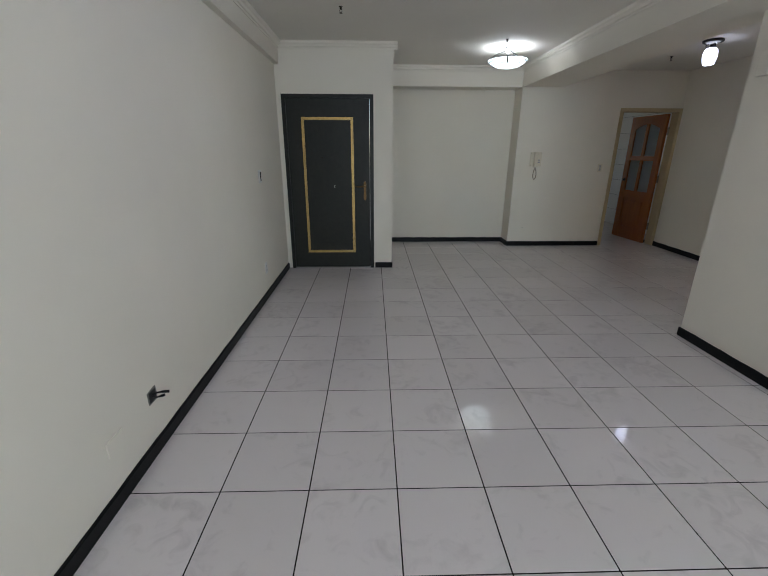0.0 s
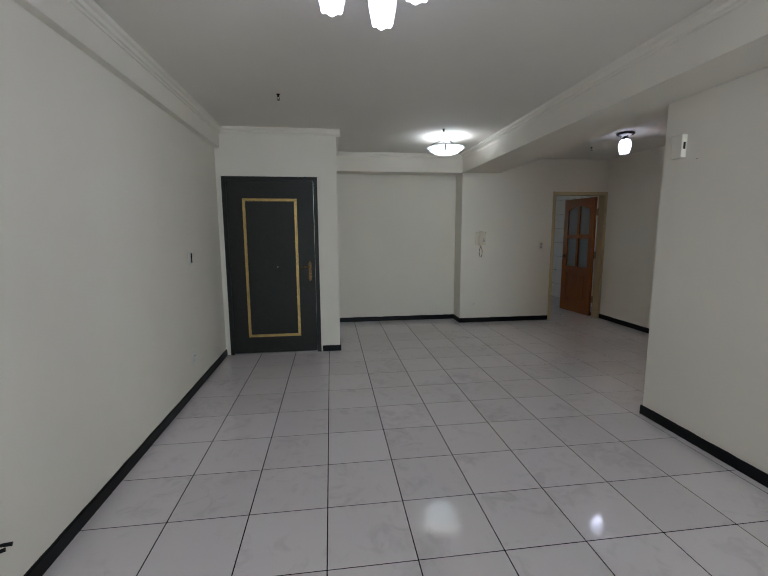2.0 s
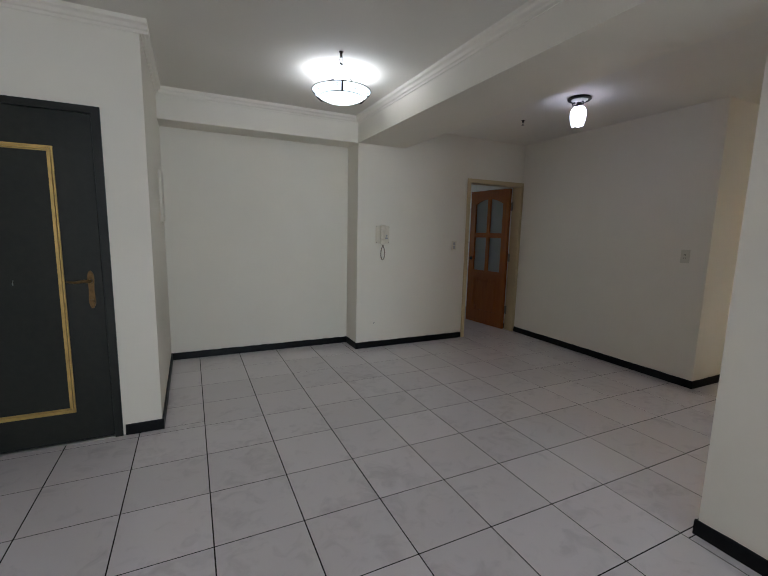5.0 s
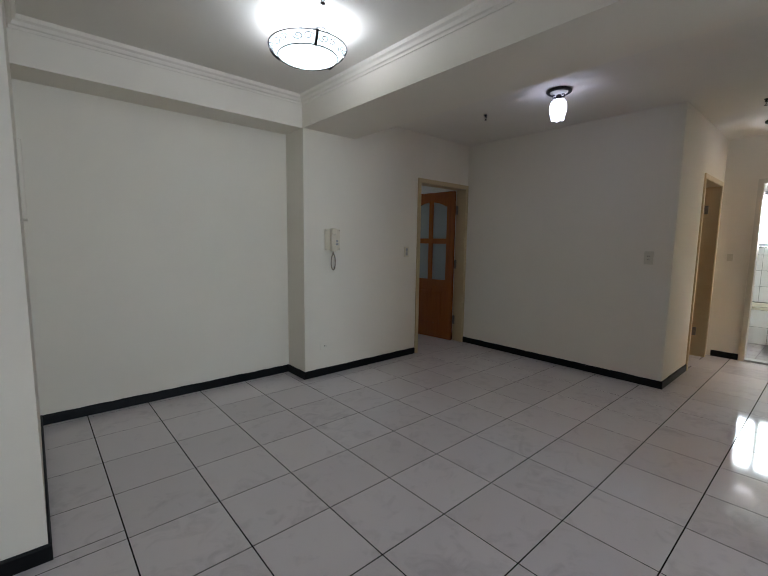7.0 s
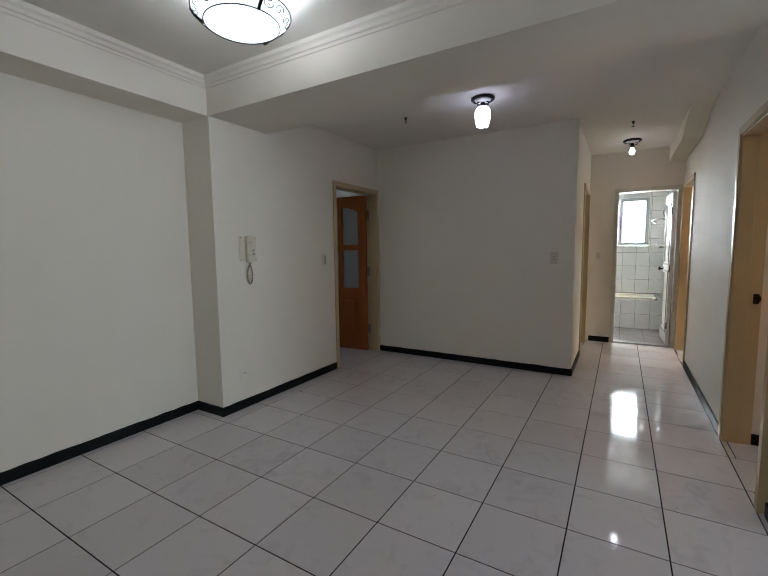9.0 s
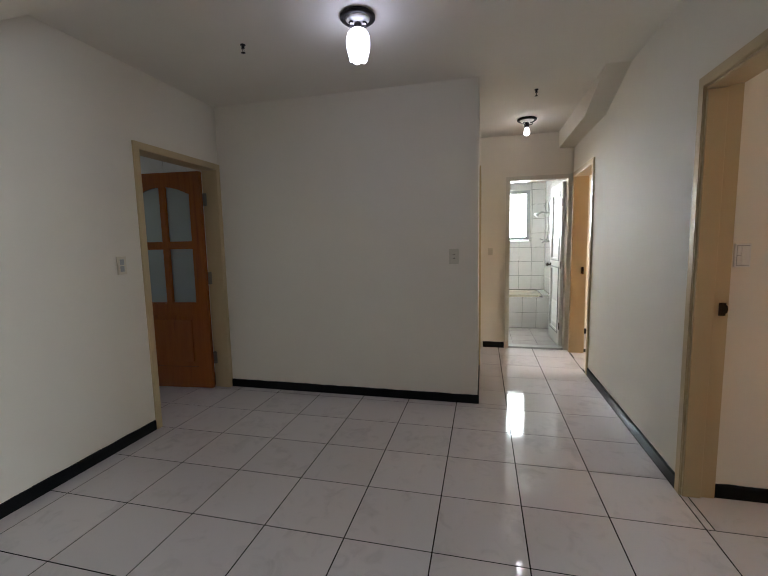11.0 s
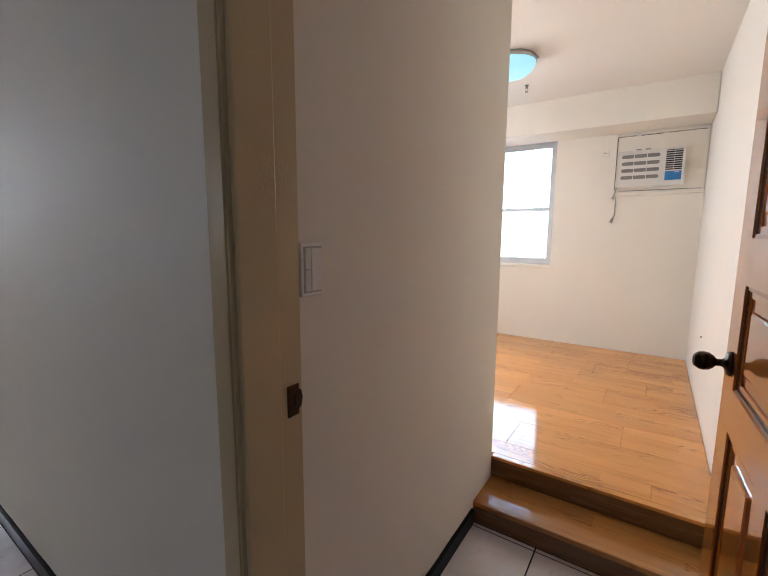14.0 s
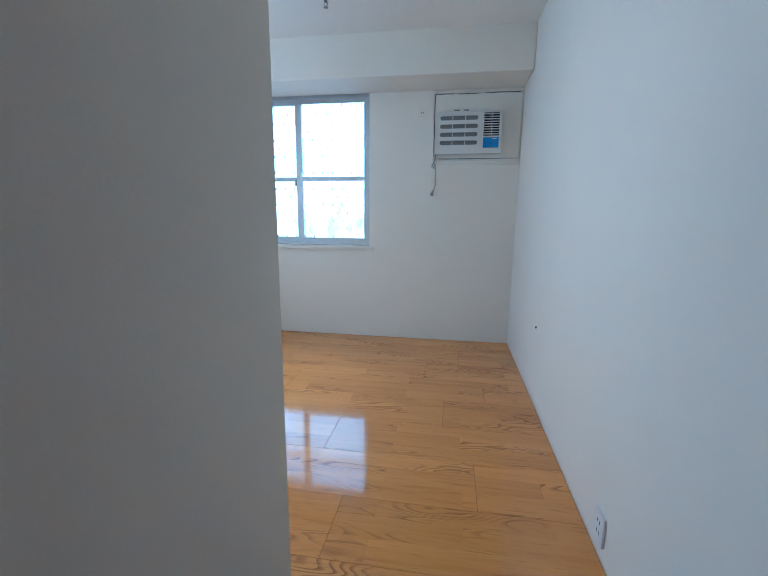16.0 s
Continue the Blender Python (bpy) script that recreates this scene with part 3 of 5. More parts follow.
def baseboard(p, q, nx, ny, high=0.072, thick=0.012):
    """A black painted skirting with an uneven, hand-painted upper edge."""
    bm = B()
    length = math.hypot(q[0] - p[0], q[1] - p[1])
    n = max(2, int(length / 0.07))
    rings = []
    for i in range(n + 1):
        f = i / n
        x, y = p[0] + (q[0] - p[0]) * f, p[1] + (q[1] - p[1]) * f
        h = high + rng.uniform(-0.0022, 0.0022)
        rings.append([bm.verts.new((x + nx * d, y + ny * d, z)) for d, z in ((0, 0.0), (thick, 0.0), (thick, h - 0.008), (thick - 0.005, h), (0, h))])
    for a, b in zip(rings, rings[1:]):
        for k in range(5):
            bm.faces.new([a[k], a[(k + 1) % 5], b[(k + 1) % 5], b[k]])
    bm.faces.new(rings[0])
    bm.faces.new(rings[-1])
    bmesh.ops.recalc_face_normals(bm, faces=bm.faces[:])
    return solo("baseboard", bm, BLACK, "black painted skirting with an uneven edge", "baseboard", "structure")


baseboard((XW, YS), (XW, YE), 1, 0)
baseboard((0.012, YE), (XP + 0.012, YE), 0, -1)
baseboard((XP, YE), (XP, YA), 1, 0)
baseboard((XP, YA), (XC, YA), 0, -1)
baseboard((XC, YA), (XC, YN - 0.012), -1, 0)
baseboard((XC, YN), (3.64, YN), 0, -1)
baseboard((XE, YN), (XE, YL - 0.012), -1, 0)
baseboard((XE, YL), (5.425, YL), 0, -1)
baseboard((XH, 4.07), (XH, 3.815), -1, 0)
baseboard((5.485, YR), (3.612, YR), 0, 1)
baseboard((XR, YS), (XR, YR_END + 0.012), -1, 0)
baseboard((XR, YR_END), (2.66, YR_END), 0, 1)
baseboard((XQ, YR - 0.145), (XQ, 1.872), -1, 0)
baseboard((5.5, -0.27), (7.4, -0.27), 0, 1)
baseboard((7.4, -0.27), (7.4, YR - 0.13), -1, 0)

# ---- doors ----


def door_frame(name, axis, u0, u1, top, w0, w1, mat, parent, jamb=0.04, lip=0.012, wide=0.05, label="", head=True):
    """Lining of a doorway with a narrow casing on both sides; u0..u1 is the hole in the wall."""
    bm = B()
    g = 0.003
    for a, b in ((u0 + g, u0 + jamb), (u1 - jamb, u1 - g)):
        holed(bm, a, b, 0, top - jamb, [], w0 - lip, w1 + lip, axis)
    holed(bm, u0 + g, u1 - g, top - jamb, top - g, [], w0 - lip, w1 + lip, axis)
    for a, b in ((w0 - lip - 0.004, w0 - 0.001), (w1 + 0.001, w1 + lip + 0.004)):
        holed(bm, u0 - wide + jamb, u0 + jamb - 0.006, 0, top + wide - jamb, [], a, b, axis)
        holed(bm, u1 - jamb + 0.006, u1 + wide - jamb, 0, top + wide - jamb, [], a, b, axis)
        holed(bm, u0 + jamb - 0.006, u1 - jamb + 0.006, top - jamb + 0.006, top + wide - jamb, [], a, b, axis)
    return part(name, bm, mat, parent, label)


# entry door, shut
d1 = thing("door_1", (-0.535, YE, 0), "closed charcoal entry door with gold moulding and brass handle", "door", kind="structure")
bm = B()
holed(bm, -1.064, -0.003, 0, 2.07, [(-1.022, -0.048, -1, 2.03)], YE - 0.014, YE + 0.1, "x")
part("door_frame", bm, DOOR_GREY, d1, "black painted door frame")
leaf = part("door_leaf", box(B(), -1.018, -0.052, YE - 0.002, YE + 0.045, 0.012, 2.026, 0.003), DOOR_GREY, d1)
g0, g1, k0, k1 = -0.848, -0.243, 0.208, 1.825
for i, (off, w, dep) in enumerate(((0, 0.009, 0.010), (0.0115, 0.010, 0.016), (0.0235, 0.006, 0.008))):
    bm = B()
    holed(bm, g0 + off, g1 - off, k0 + off, k1 - off, [(g0 + off + w, g1 - off - w, k0 + off + w, k1 - off - w)], YE - 0.002 - dep, YE - 0.001, "x")
    part("gold_moulding", bm, GOLD, leaf, "gold painted moulding frame")
bm = B()
extrude_poly(bm, [(-0.112 + 0.019 * math.cos(a) * (1 + 0.3 * math.sin(2 * a) ** 2) * (0.75 + 0.45 * math.sin(a) ** 2), YE - 0.011, 0.985 + 0.118 * math.sin(a)) for a in [2 * math.pi * k / 24 for k in range(24)]], (0, 0.009, 0))
plate = part("handle_plate", bm, BRASS, leaf, "ornate aged brass plate")
part("handle_lever", tube(B(), [(-0.112, YE - 0.01, 1.04), (-0.112, YE - 0.055, 1.04), (-0.14, YE - 0.062, 1.043), (-0.185, YE - 0.06, 1.036), (-0.225, YE - 0.055, 1.042)], [0.012, 0.011, 0.010, 0.008, 0.006], 10), BRASS, leaf, "aged brass lever")
part("lock_cylinder", tube(B(), [(-0.112, YE - 0.008, 0.91), (-0.112, YE - 0.026, 0.91)], 0.013, 12), BRASS, leaf)
part("peephole", tube(B(), [(-0.622, YE - 0.001, 1.375), (-0.622, YE - 0.006, 1.375)], 0.008, 12), BRONZE, leaf)
part("hook", tube(B(), [(-0.483, YE - 0.001, 1.052), (-0.483, YE - 0.011, 1.045), (-0.483, YE - 0.012, 1.025)], 0.0025, 6), STEEL, leaf, "small steel hook")
part("threshold", box(B(), -1.02, -0.05, YE - 0.016, YE + 0.06, 0.0, 0.011), STEEL, d1, "worn metal threshold")


def leaf_solid(bm, w, h, t, holes):
    return holed(bm, 0, w, 0, h, holes, -t / 2, t / 2, "x")


def glazed_leaf(parent, m, w, h):
    """Kitchen door leaf: arched glazed panes over a fielded wooden panel."""
    t = 0.04
    lo, mid, hi = 0.80, 1.335, 1.86
    u = [0.105, w / 2 - 0.025, w / 2 + 0.025, w - 0.105]
    panes = [(u[0], u[1], lo, mid - 0.025), (u[2], u[3], lo, mid - 0.025), (u[0], u[1], mid + 0.025, hi), (u[2], u[3], mid + 0.025, hi)]
    bm = B()
    leaf_solid(bm, w, h, t, panes + [(0.13, w - 0.13, 0.2, 0.69)])
    n = 8
    for a, b, rise in ((u[0], u[1], 1), (u[2], u[3], -1)):
        pts = [(a, -t / 2, hi), (b, -t / 2, hi)]
        for k in range(n + 1):
            f = k / n
            x = b + (a - b) * f
            s = (x - a) / (b - a) if rise > 0 else (b - x) / (b - a)
            pts.append((x, -t / 2, hi - 0.004 - 0.07 * (1 - math.sin(s * math.pi / 2))))
        extrude_poly(bm, pts, (0, t, 0))
    lf = part("door_leaf", bm, SHADED_KITCHEN_WOOD, parent, "orange-brown varnished wood with arched panes", m)
    for a, b, c, d in panes:
        part("pane", box(B(), a - 0.004, b + 0.004, -0.003, 0.003, c - 0.004, d + 0.004), MILK, lf, "frosted glass pane", m)
        bm = B()
        for s in (-1, 1):
            y0, y1 = sorted((s * 0.004, s * 0.012))
            holed(bm, a - 0.001, b + 0.001, c - 0.001, d + 0.001, [(a + 0.010, b - 0.010, c + 0.010, d - 0.010 if c < 1 else d + 1)], y0, y1, "x")
        part("glazing_bead", bm, SHADED_KITCHEN_WOOD, lf, "", m)
    bm = B()
    box(bm, 0.128, w - 0.128, -0.008, 0.008, 0.198, 0.692)
    box(bm, 0.175, w - 0.175, -0.016, 0.016, 0.245, 0.645, 0.007, 2)
    part("lower_panel", bm, SHADED_KITCHEN_WOOD, lf, "raised wooden panel", m)
    for s in (-1, 1):
        bm = B()
        lathe(bm, [(0.027, 0), (0.027, 0.006), (0.012, 0.010), (0.010, 0.03), (0.022, 0.038), (0.027, 0.05), (0.020, 0.062), (0.004, 0.066)], (0, 0, 0), 16)
        bm.transform(Matrix.Translation((w - 0.06, s * t / 2, 0.98)) @ Matrix.Rotation(radians(-90 * -s), 4, "X"))
        part("door_knob", bm, BRONZE, lf, "dark bronze knob", m)
    for z in (0.28, 1.03, 1.74):
        bm = B()
        box(bm, -0.034, 0.004, -t / 2 - 0.006, -t / 2 + 0.001, z - 0.055, z + 0.055, 0.002)
        tube(bm, [(-0.012, -t / 2 - 0.012, z - 0.058), (-0.012, -t / 2 - 0.012, z + 0.058)], 0.009, 10)
        part("hinge", bm, GREY_METAL, lf, "grey metal butt hinge", m)


def panel_leaf(parent, m, w, h, wood, trim, knob_z=0.97, knob_mat=None, knob=True):
    """Bedroom door leaf: raised panels in dark mouldings, and a round knob."""
    t = 0.04
    panels = [(0.11, w - 0.11, 1.29, h - 0.13), (0.11, w - 0.11, 0.915, 1.178), (0.11, w / 2 - 0.04, 0.16, 0.808), (w / 2 + 0.04, w - 0.11, 0.16, 0.808)]
    bm = B()
    leaf_solid(bm, w, h, t, panels)
    lf = part("door_leaf", bm, wood, parent, "orange-brown varnished wood", m)
    for a, b, c, d in panels:
        bm = B()
        box(bm, a - 0.002, b + 0.002, -0.009, 0.009, c - 0.002, d + 0.002)
        box(bm, a + 0.055, b - 0.055, -0.016, 0.016, c + 0.055, d - 0.055, 0.007, 2)
        part("raised_panel", bm, wood, lf, "", m)
        bm = B()
        for s in (-1, 1):
            y0, y1 = sorted((s * 0.0095, s * (t / 2 - 0.003)))
            holed(bm, a + 0.0005, b - 0.0005, c + 0.0005, d - 0.0005, [(a + 0.010, b - 0.010, c + 0.010, d - 0.010)], y0, y1, "x")
        part("panel_groove", bm, trim, lf, "dark stained groove", m)
        bm = B()
        for s in (-1, 1):
            y0, y1 = sorted((s * 0.0095, s * (t / 2 - 0.007)))
            holed(bm, a + 0.010, b - 0.010, c + 0.010, d - 0.010, [(a + 0.026, b - 0.026, c + 0.026, d - 0.026)], y0, y1, "x")
        part("panel_moulding", bm, wood, lf, "", m)
    if knob:
        for s in (-1, 1):
            bm = B()
            lathe(bm, [(0.032, 0), (0.032, 0.004), (0.028, 0.009), (0.014, 0.013), (0.0095, 0.018), (0.0095, 0.030), (0.017, 0.036), (0.0225, 0.044), (0.0245, 0.055), (0.023, 0.066), (0.016, 0.076), (0.011, 0.078), (0.009, 0.074)], (0, 0, 0), 24)
            bm.transform(Matrix.Translation((w - 0.062, s * t / 2, knob_z)) @ Matrix.Rotation(radians(90 * -s), 4, "X"))
            part("door_knob", bm, knob_mat or BRONZE, lf, "dark bronze round knob", m)
        part("latch_plate", box(B(), w - 0.0005, w + 0.002, -0.011, 0.011, knob_z - 0.03, knob_z + 0.03), BRASS, lf, "brass latch plate", m)
    return lf


# kitchen door, open into the kitchen
d2 = thing("door_2", (4.1, YN, 0), "open orange-brown kitchen door with frosted arched panes in a tan frame", "door", kind="structure")
door_frame("door_frame", "x", 3.655, 4.569, 2.05, YN, YN + 0.13, TAN, d2, label="tan painted door frame")
glazed_leaf(d2, pose(4.474, YN + 0.118, 0.012, 0, 0, 95.5), 0.748, 1.985)

# bedroom door, open against the bedroom wall
d3 = thing("door_3", (3.13, YR, 0), "open orange-brown panelled bedroom door in a tan frame", "door", kind="structure")
door_frame("door_frame", "x", XB, 3.597, 2.06, YR - 0.13, YR, TAN, d3, jamb=0.045, label="glossy tan painted door frame")
panel_leaf(d3, pose(2.732, YR - 0.148, 0.012, 0, 0, -87.2), 0.82, 2.0, DOOR_WOOD, DARK_WOOD)
bm = B()
holed(bm, YR - 0.132, YR - 0.103, 0.942, 1.006, [(YR - 0.124, YR - 0.110, 0.962, 0.987)], 3.549, 3.5535, "y")
extrude_poly(bm, [(3.549, YR - 0.131, 0.952), (3.549, YR - 0.139, 0.958), (3.549, YR - 0.142, 0.974), (3.549, YR - 0.139, 0.990), (3.549, YR - 0.131, 0.996)], (0.003, 0, 0))
# dark sheet behind the latch hole, in place of the shade inside it
box(bm, 3.5515, 3.5532, YR - 0.125, YR - 0.109, 0.961, 0.988)
part("strike_plate", bm, BRONZE, d3, "dark bronze strike plate")
bm = B()
box(bm, 3.537, 3.5515, YR - 0.078, YR + 0.006, 0.0, 2.0, 0.004, 2)
box(bm, 2.7225, 2.736, YR - 0.078, YR + 0.006, 0.0, 2.0, 0.004, 2)
box(bm, 2.7225, 3.5515, YR - 0.078, YR + 0.006, 2.001, 2.0145, 0.004, 2)
part("door_stop", bm, TAN, d3, "rounded tan painted stop moulding")

# door on the hall's left, open into its room
d4 = thing("door_4", (5.87, YL, 0), "open door in a tan frame on the hall's side", "door", kind="structure")
door_frame("door_frame", "x", 5.44, 6.30, 2.05, YL, YL + 0.12, TAN, d4, label="tan painted door frame")
panel_leaf(d4, pose(6.235, YL + 0.15, 0.012, 0, 0, 93), 0.76, 1.98, DOOR_WOOD, DARK_WOOD)
for z in (0.3, 1.75):
    part("hinge", box(B(), 6.252, 6.259, YL + 0.09, YL + 0.128, z - 0.05, z + 0.05, 0.002), GREY_METAL, d4, "grey metal hinge")

# door on the hall's right, its leaf swung into the bright room
d5 = thing("door_5", (5.93, YR, 0), "open doorway in a tan frame to a bright side room", "door", kind="structure")
door_frame("door_frame", "x", 5.50, 6.36, 2.07, YR - 0.13, YR, TAN, d5, label="tan painted door frame")
part("strike_plate", box(B(), 6.315, 6.3195, YR - 0.118, YR - 0.09, 0.93, 1.01, 0.001), BRONZE, d5, "dark bronze strike plate")
panel_leaf(d5, pose(5.57, YR - 0.16, 0.012, 0, 0, -100), 0.76, 1.98, DOOR_WOOD, DARK_WOOD)

# bathroom door, open inwards
d6 = thing("door_6", (XH, 3.44, 0), "open white bathroom door with a louvred vent", "door", kind="structure")
door_frame("door_frame", "y", YR + 0.012, 3.80, 2.07, XH, XH + 0.12, CREAM_FRAME, d6, label="pale cream painted door frame")
m6 = pose(XH + 0.10, 3.146, 0.02, 0, 0, 2.2)
bm = B()
leaf_solid(bm, 0.62, 1.99, 0.036, [(0.09, 0.53, 1.06, 1.88), (0.09, 0.53, 0.16, 0.96)])
lf6 = part("door_leaf", bm, WHITE_PLASTIC, d6, "white plastic leaf", m6)
for c, d in ((1.06, 1.88), (0.16, 0.96)):
    bm = B()
    box(bm, 0.088, 0.532, -0.006, 0.006, c - 0.002, d + 0.002)
    for s in (-1, 1):
        y0, y1 = sorted((s * 0.007, s * 0.023))
        holed(bm, 0.085, 0.535, c - 0.005, d + 0.005, [(0.11, 0.51, c + 0.02, d - 0.02)], y0, y1, "x")
    panel6 = part("door_panel", bm, WHITE_PLASTIC, lf6, "", m6)
    bm = B()
    for s in (-1, 1):
        y0, y1 = sorted((s * 0.0185, s * 0.026))
        holed(bm, 0.075, 0.545, c - 0.016, d + 0.016, [(0.093, 0.527, c + 0.002, d - 0.002)], y0, y1, "x")
    part("panel_moulding", bm, GREY_PLASTIC, panel6, "grey edged moulding", m6)
for k in range(9):
    bm = B()
    extrude_poly(bm, [(0.14, 0.007, 0.25 + k * 0.032), (0.14, 0.018, 0.25 + k * 0.032), (0.14, 0.007, 0.272 + k * 0.032)], (0.34, 0, 0))
    part("louvre_slat", bm, WHITE_PLASTIC, lf6, "", m6)
for s in (-1, 1):
    bm = B()
    lathe(bm, [(0.026, 0), (0.026, 0.006), (0.011, 0.009), (0.010, 0.028), (0.024, 0.036), (0.026, 0.05), (0.014, 0.06), (0.003, 0.061)], (0, 0, 0), 16)
    bm.transform(Matrix.Translation((0.565, s * 0.018, 0.98)) @ Matrix.Rotation(radians(90 * -s), 4, "X"))
    part("door_knob", bm, BRONZE, lf6, "dark round knob", m6)
for z in (0.25, 1.0, 1.75):
    part("hinge", box(B(), -0.008, 0.003, 0.012, 0.026, z - 0.045, z + 0.045, 0.002), GREY_METAL, lf6, "grey metal hinge", m6)
part("sill", box(B(), XH - 0.004, XH + 0.12, YR + 0.055, 3.76, 0.0, 0.022, 0.004), STEEL, d6, "grey metal sill strip")

# ---- windows ----


def sliding_window(name, axis, u0, u1, z0, z1, w, label, meet, bars=(), out=-1, outer=0.024):
    """Aluminium frame, two sliding sashes on two tracks, glazing bars; out is the side of the open air."""
    d = 0.05
    mid = ((u0 + u1) / 2, w, z0) if axis == "x" else (w, (u0 + u1) / 2, z0)
    th = thing(name, mid, label, "window", kind="structure")
    bm = B()
    holed(bm, u0 + 0.002, u1 - 0.002, z0 + 0.002, z1 - 0.002, [(u0 + outer, u1 - outer, z0 + outer, z1 - outer)], w - d, w + d, axis)
    part("window_frame", bm, ALU, th, "grey aluminium frame")
    for a, b, off in ((u0 + outer, meet + 0.004, -out * 0.022), (meet - 0.004, u1 - outer, out * 0.014)):
        bm = B()
        s = 0.038
        holes = []
        zs = [z0 + outer, *bars, z1 - outer]
        for c, e in zip(zs, zs[1:]):
            holes.append((a + s, b - s, c + (s if c == zs[0] else 0.018), e - (s if e == zs[-1] else 0.018)))
        holed(bm, a, b, z0 + outer, z1 - outer, holes, w + off - 0.013, w + off + 0.013, axis)
        sash = part("sash", bm, ALU, th, "aluminium sliding sash")
        for h in holes:
            g = B()
            holed(g, h[0] - 0.004, h[1] + 0.004, h[2] - 0.004, h[3] + 0.004, [], w + off - 0.002, w + off + 0.002, axis)
            pane = part("pane", g, GLASS, sash, "clear glass pane")
            pane.visible_shadow = False
    return th


w1 = sliding_window("window_1", "x", 3.86, 5.16, 1.0, 2.232, YB - 0.105, "aluminium sliding bedroom window with a glazing bar", 4.50, (1.563,), -1)
part("window_sill", box(B(), 3.83, 5.19, YB - 0.005, YB + 0.02, 0.968, 0.996, 0.004), WALL, w1, "cream painted sill")
part("sash_latch", box(B(), 4.515, 4.535, YB - 0.065, YB - 0.045, 1.50, 1.56, 0.004), ALU, w1, "sash latch")
w2 = sliding_window("window_2", "y", 3.32, 4.42, 1.33, 2.15, XK + 0.06, "aluminium sliding bathroom window", 3.74, (), 1, 0.022)

# security mesh outside the bedroom window
mesh = thing("window_grille", (4.5, YB - 0.45, 0.85), "diamond wire mesh outside the bedroom window", "grille")
bm = B()
gx0, gx1, gz0, gz1, gy = 3.55, 5.45, 0.75, 2.45, YB - 0.45
gu, gv = 0.095, 0.075
cols, rows_n = int((gx1 - gx0) / gu), int((gz1 - gz0) / gv)
for i in range(cols):
    for s in (0, 1):
        tube(bm, [(gx0 + gu * (i + (0.5 if (j + s) % 2 else 0.0)), gy + 0.003 * (1 if j % 2 else -1), gz0 + gv * j) for j in range(rows_n + 1)], 0.0022, 4)
for i in range(cols):
    for j in range(rows_n + 1):
        for s in (0, 0.5):
            x = gx0 + gu * (i + s)
            if (s == 0.5) == (j % 2 == 1):
                box(bm, x - 0.0055, x + 0.0055, gy - 0.004, gy + 0.004, gz0 + gv * j - 0.009, gz0 + gv * j + 0.009)
part("wire_mesh", bm, WIRE, mesh, "crossing galvanised wires")
bm = B()
for a, b in (((gx0, gz0), (gx1, gz0)), ((gx0, gz1), (gx1, gz1)), ((gx0, gz0), (gx0, gz1)), ((gx1, gz0), (gx1, gz1))):
    tube(bm, [(a[0], gy, a[1]), (b[0], gy, b[1])], 0.007, 6)
part("mesh_frame", bm, WIRE, mesh, "galvanised mesh frame")
part("bracket", box(B(), gx0 - 0.01, gx0 + 0.01, gy, YB - 0.16, 0.85, 0.87), WIRE, mesh)
part("bracket", box(B(), gx1 - 0.01, gx1 + 0.01, gy, YB - 0.16, 0.85, 0.87), WIRE, mesh)

# plain glowing sheets for sky, and for daylit treetops, beyond the two windows
solo("backdrop", box(B(), 2.2, 7.4, -4.05, -4.0, 0.4, 4.2), SKYLIGHT, "bright blue sky over pale hills outside the bedroom", "sky", "structure")
solo("backdrop", box(B(), 10.8, 10.85, 0.2, 8.4, 0.6, 6.8), BATH_SKY, "plain bright overcast sky outside the bathroom", "sky", "structure")
solo("backdrop", box(B(), 2.3, 7.3, -3.96, -3.94, 0.72, 1.45), GLOW_TREES, "glowing pale green strip for daylit treetops far outside", "distance", "structure")
solo("ground", box(B(), -150, 150, -150, 150, -6.2, -6.0), paint("grey_ground", (0.22, 0.21, 0.2), 0.9, 0.2), "plain grey ground far below outside", "ground", "structure")

# ---- ceiling lamps ----


def tulip_shade(parent, at, size=1.0, mat=None, tall=1.0):
    prof = [(0.022, 0.0), (0.048, -0.007), (0.063, -0.025), (0.070, -0.05), (0.072, -0.08), (0.069, -0.115), (0.062, -0.145), (0.056, -0.166), (0.054, -0.176)]
    bm = lathe(B(), [(r * size, h * size * tall) for r, h in prof], at, 36, 1.0, 6, 0.004)
    return part("shade", bm, mat or SHADE, parent, "lit white opal tulip shade")


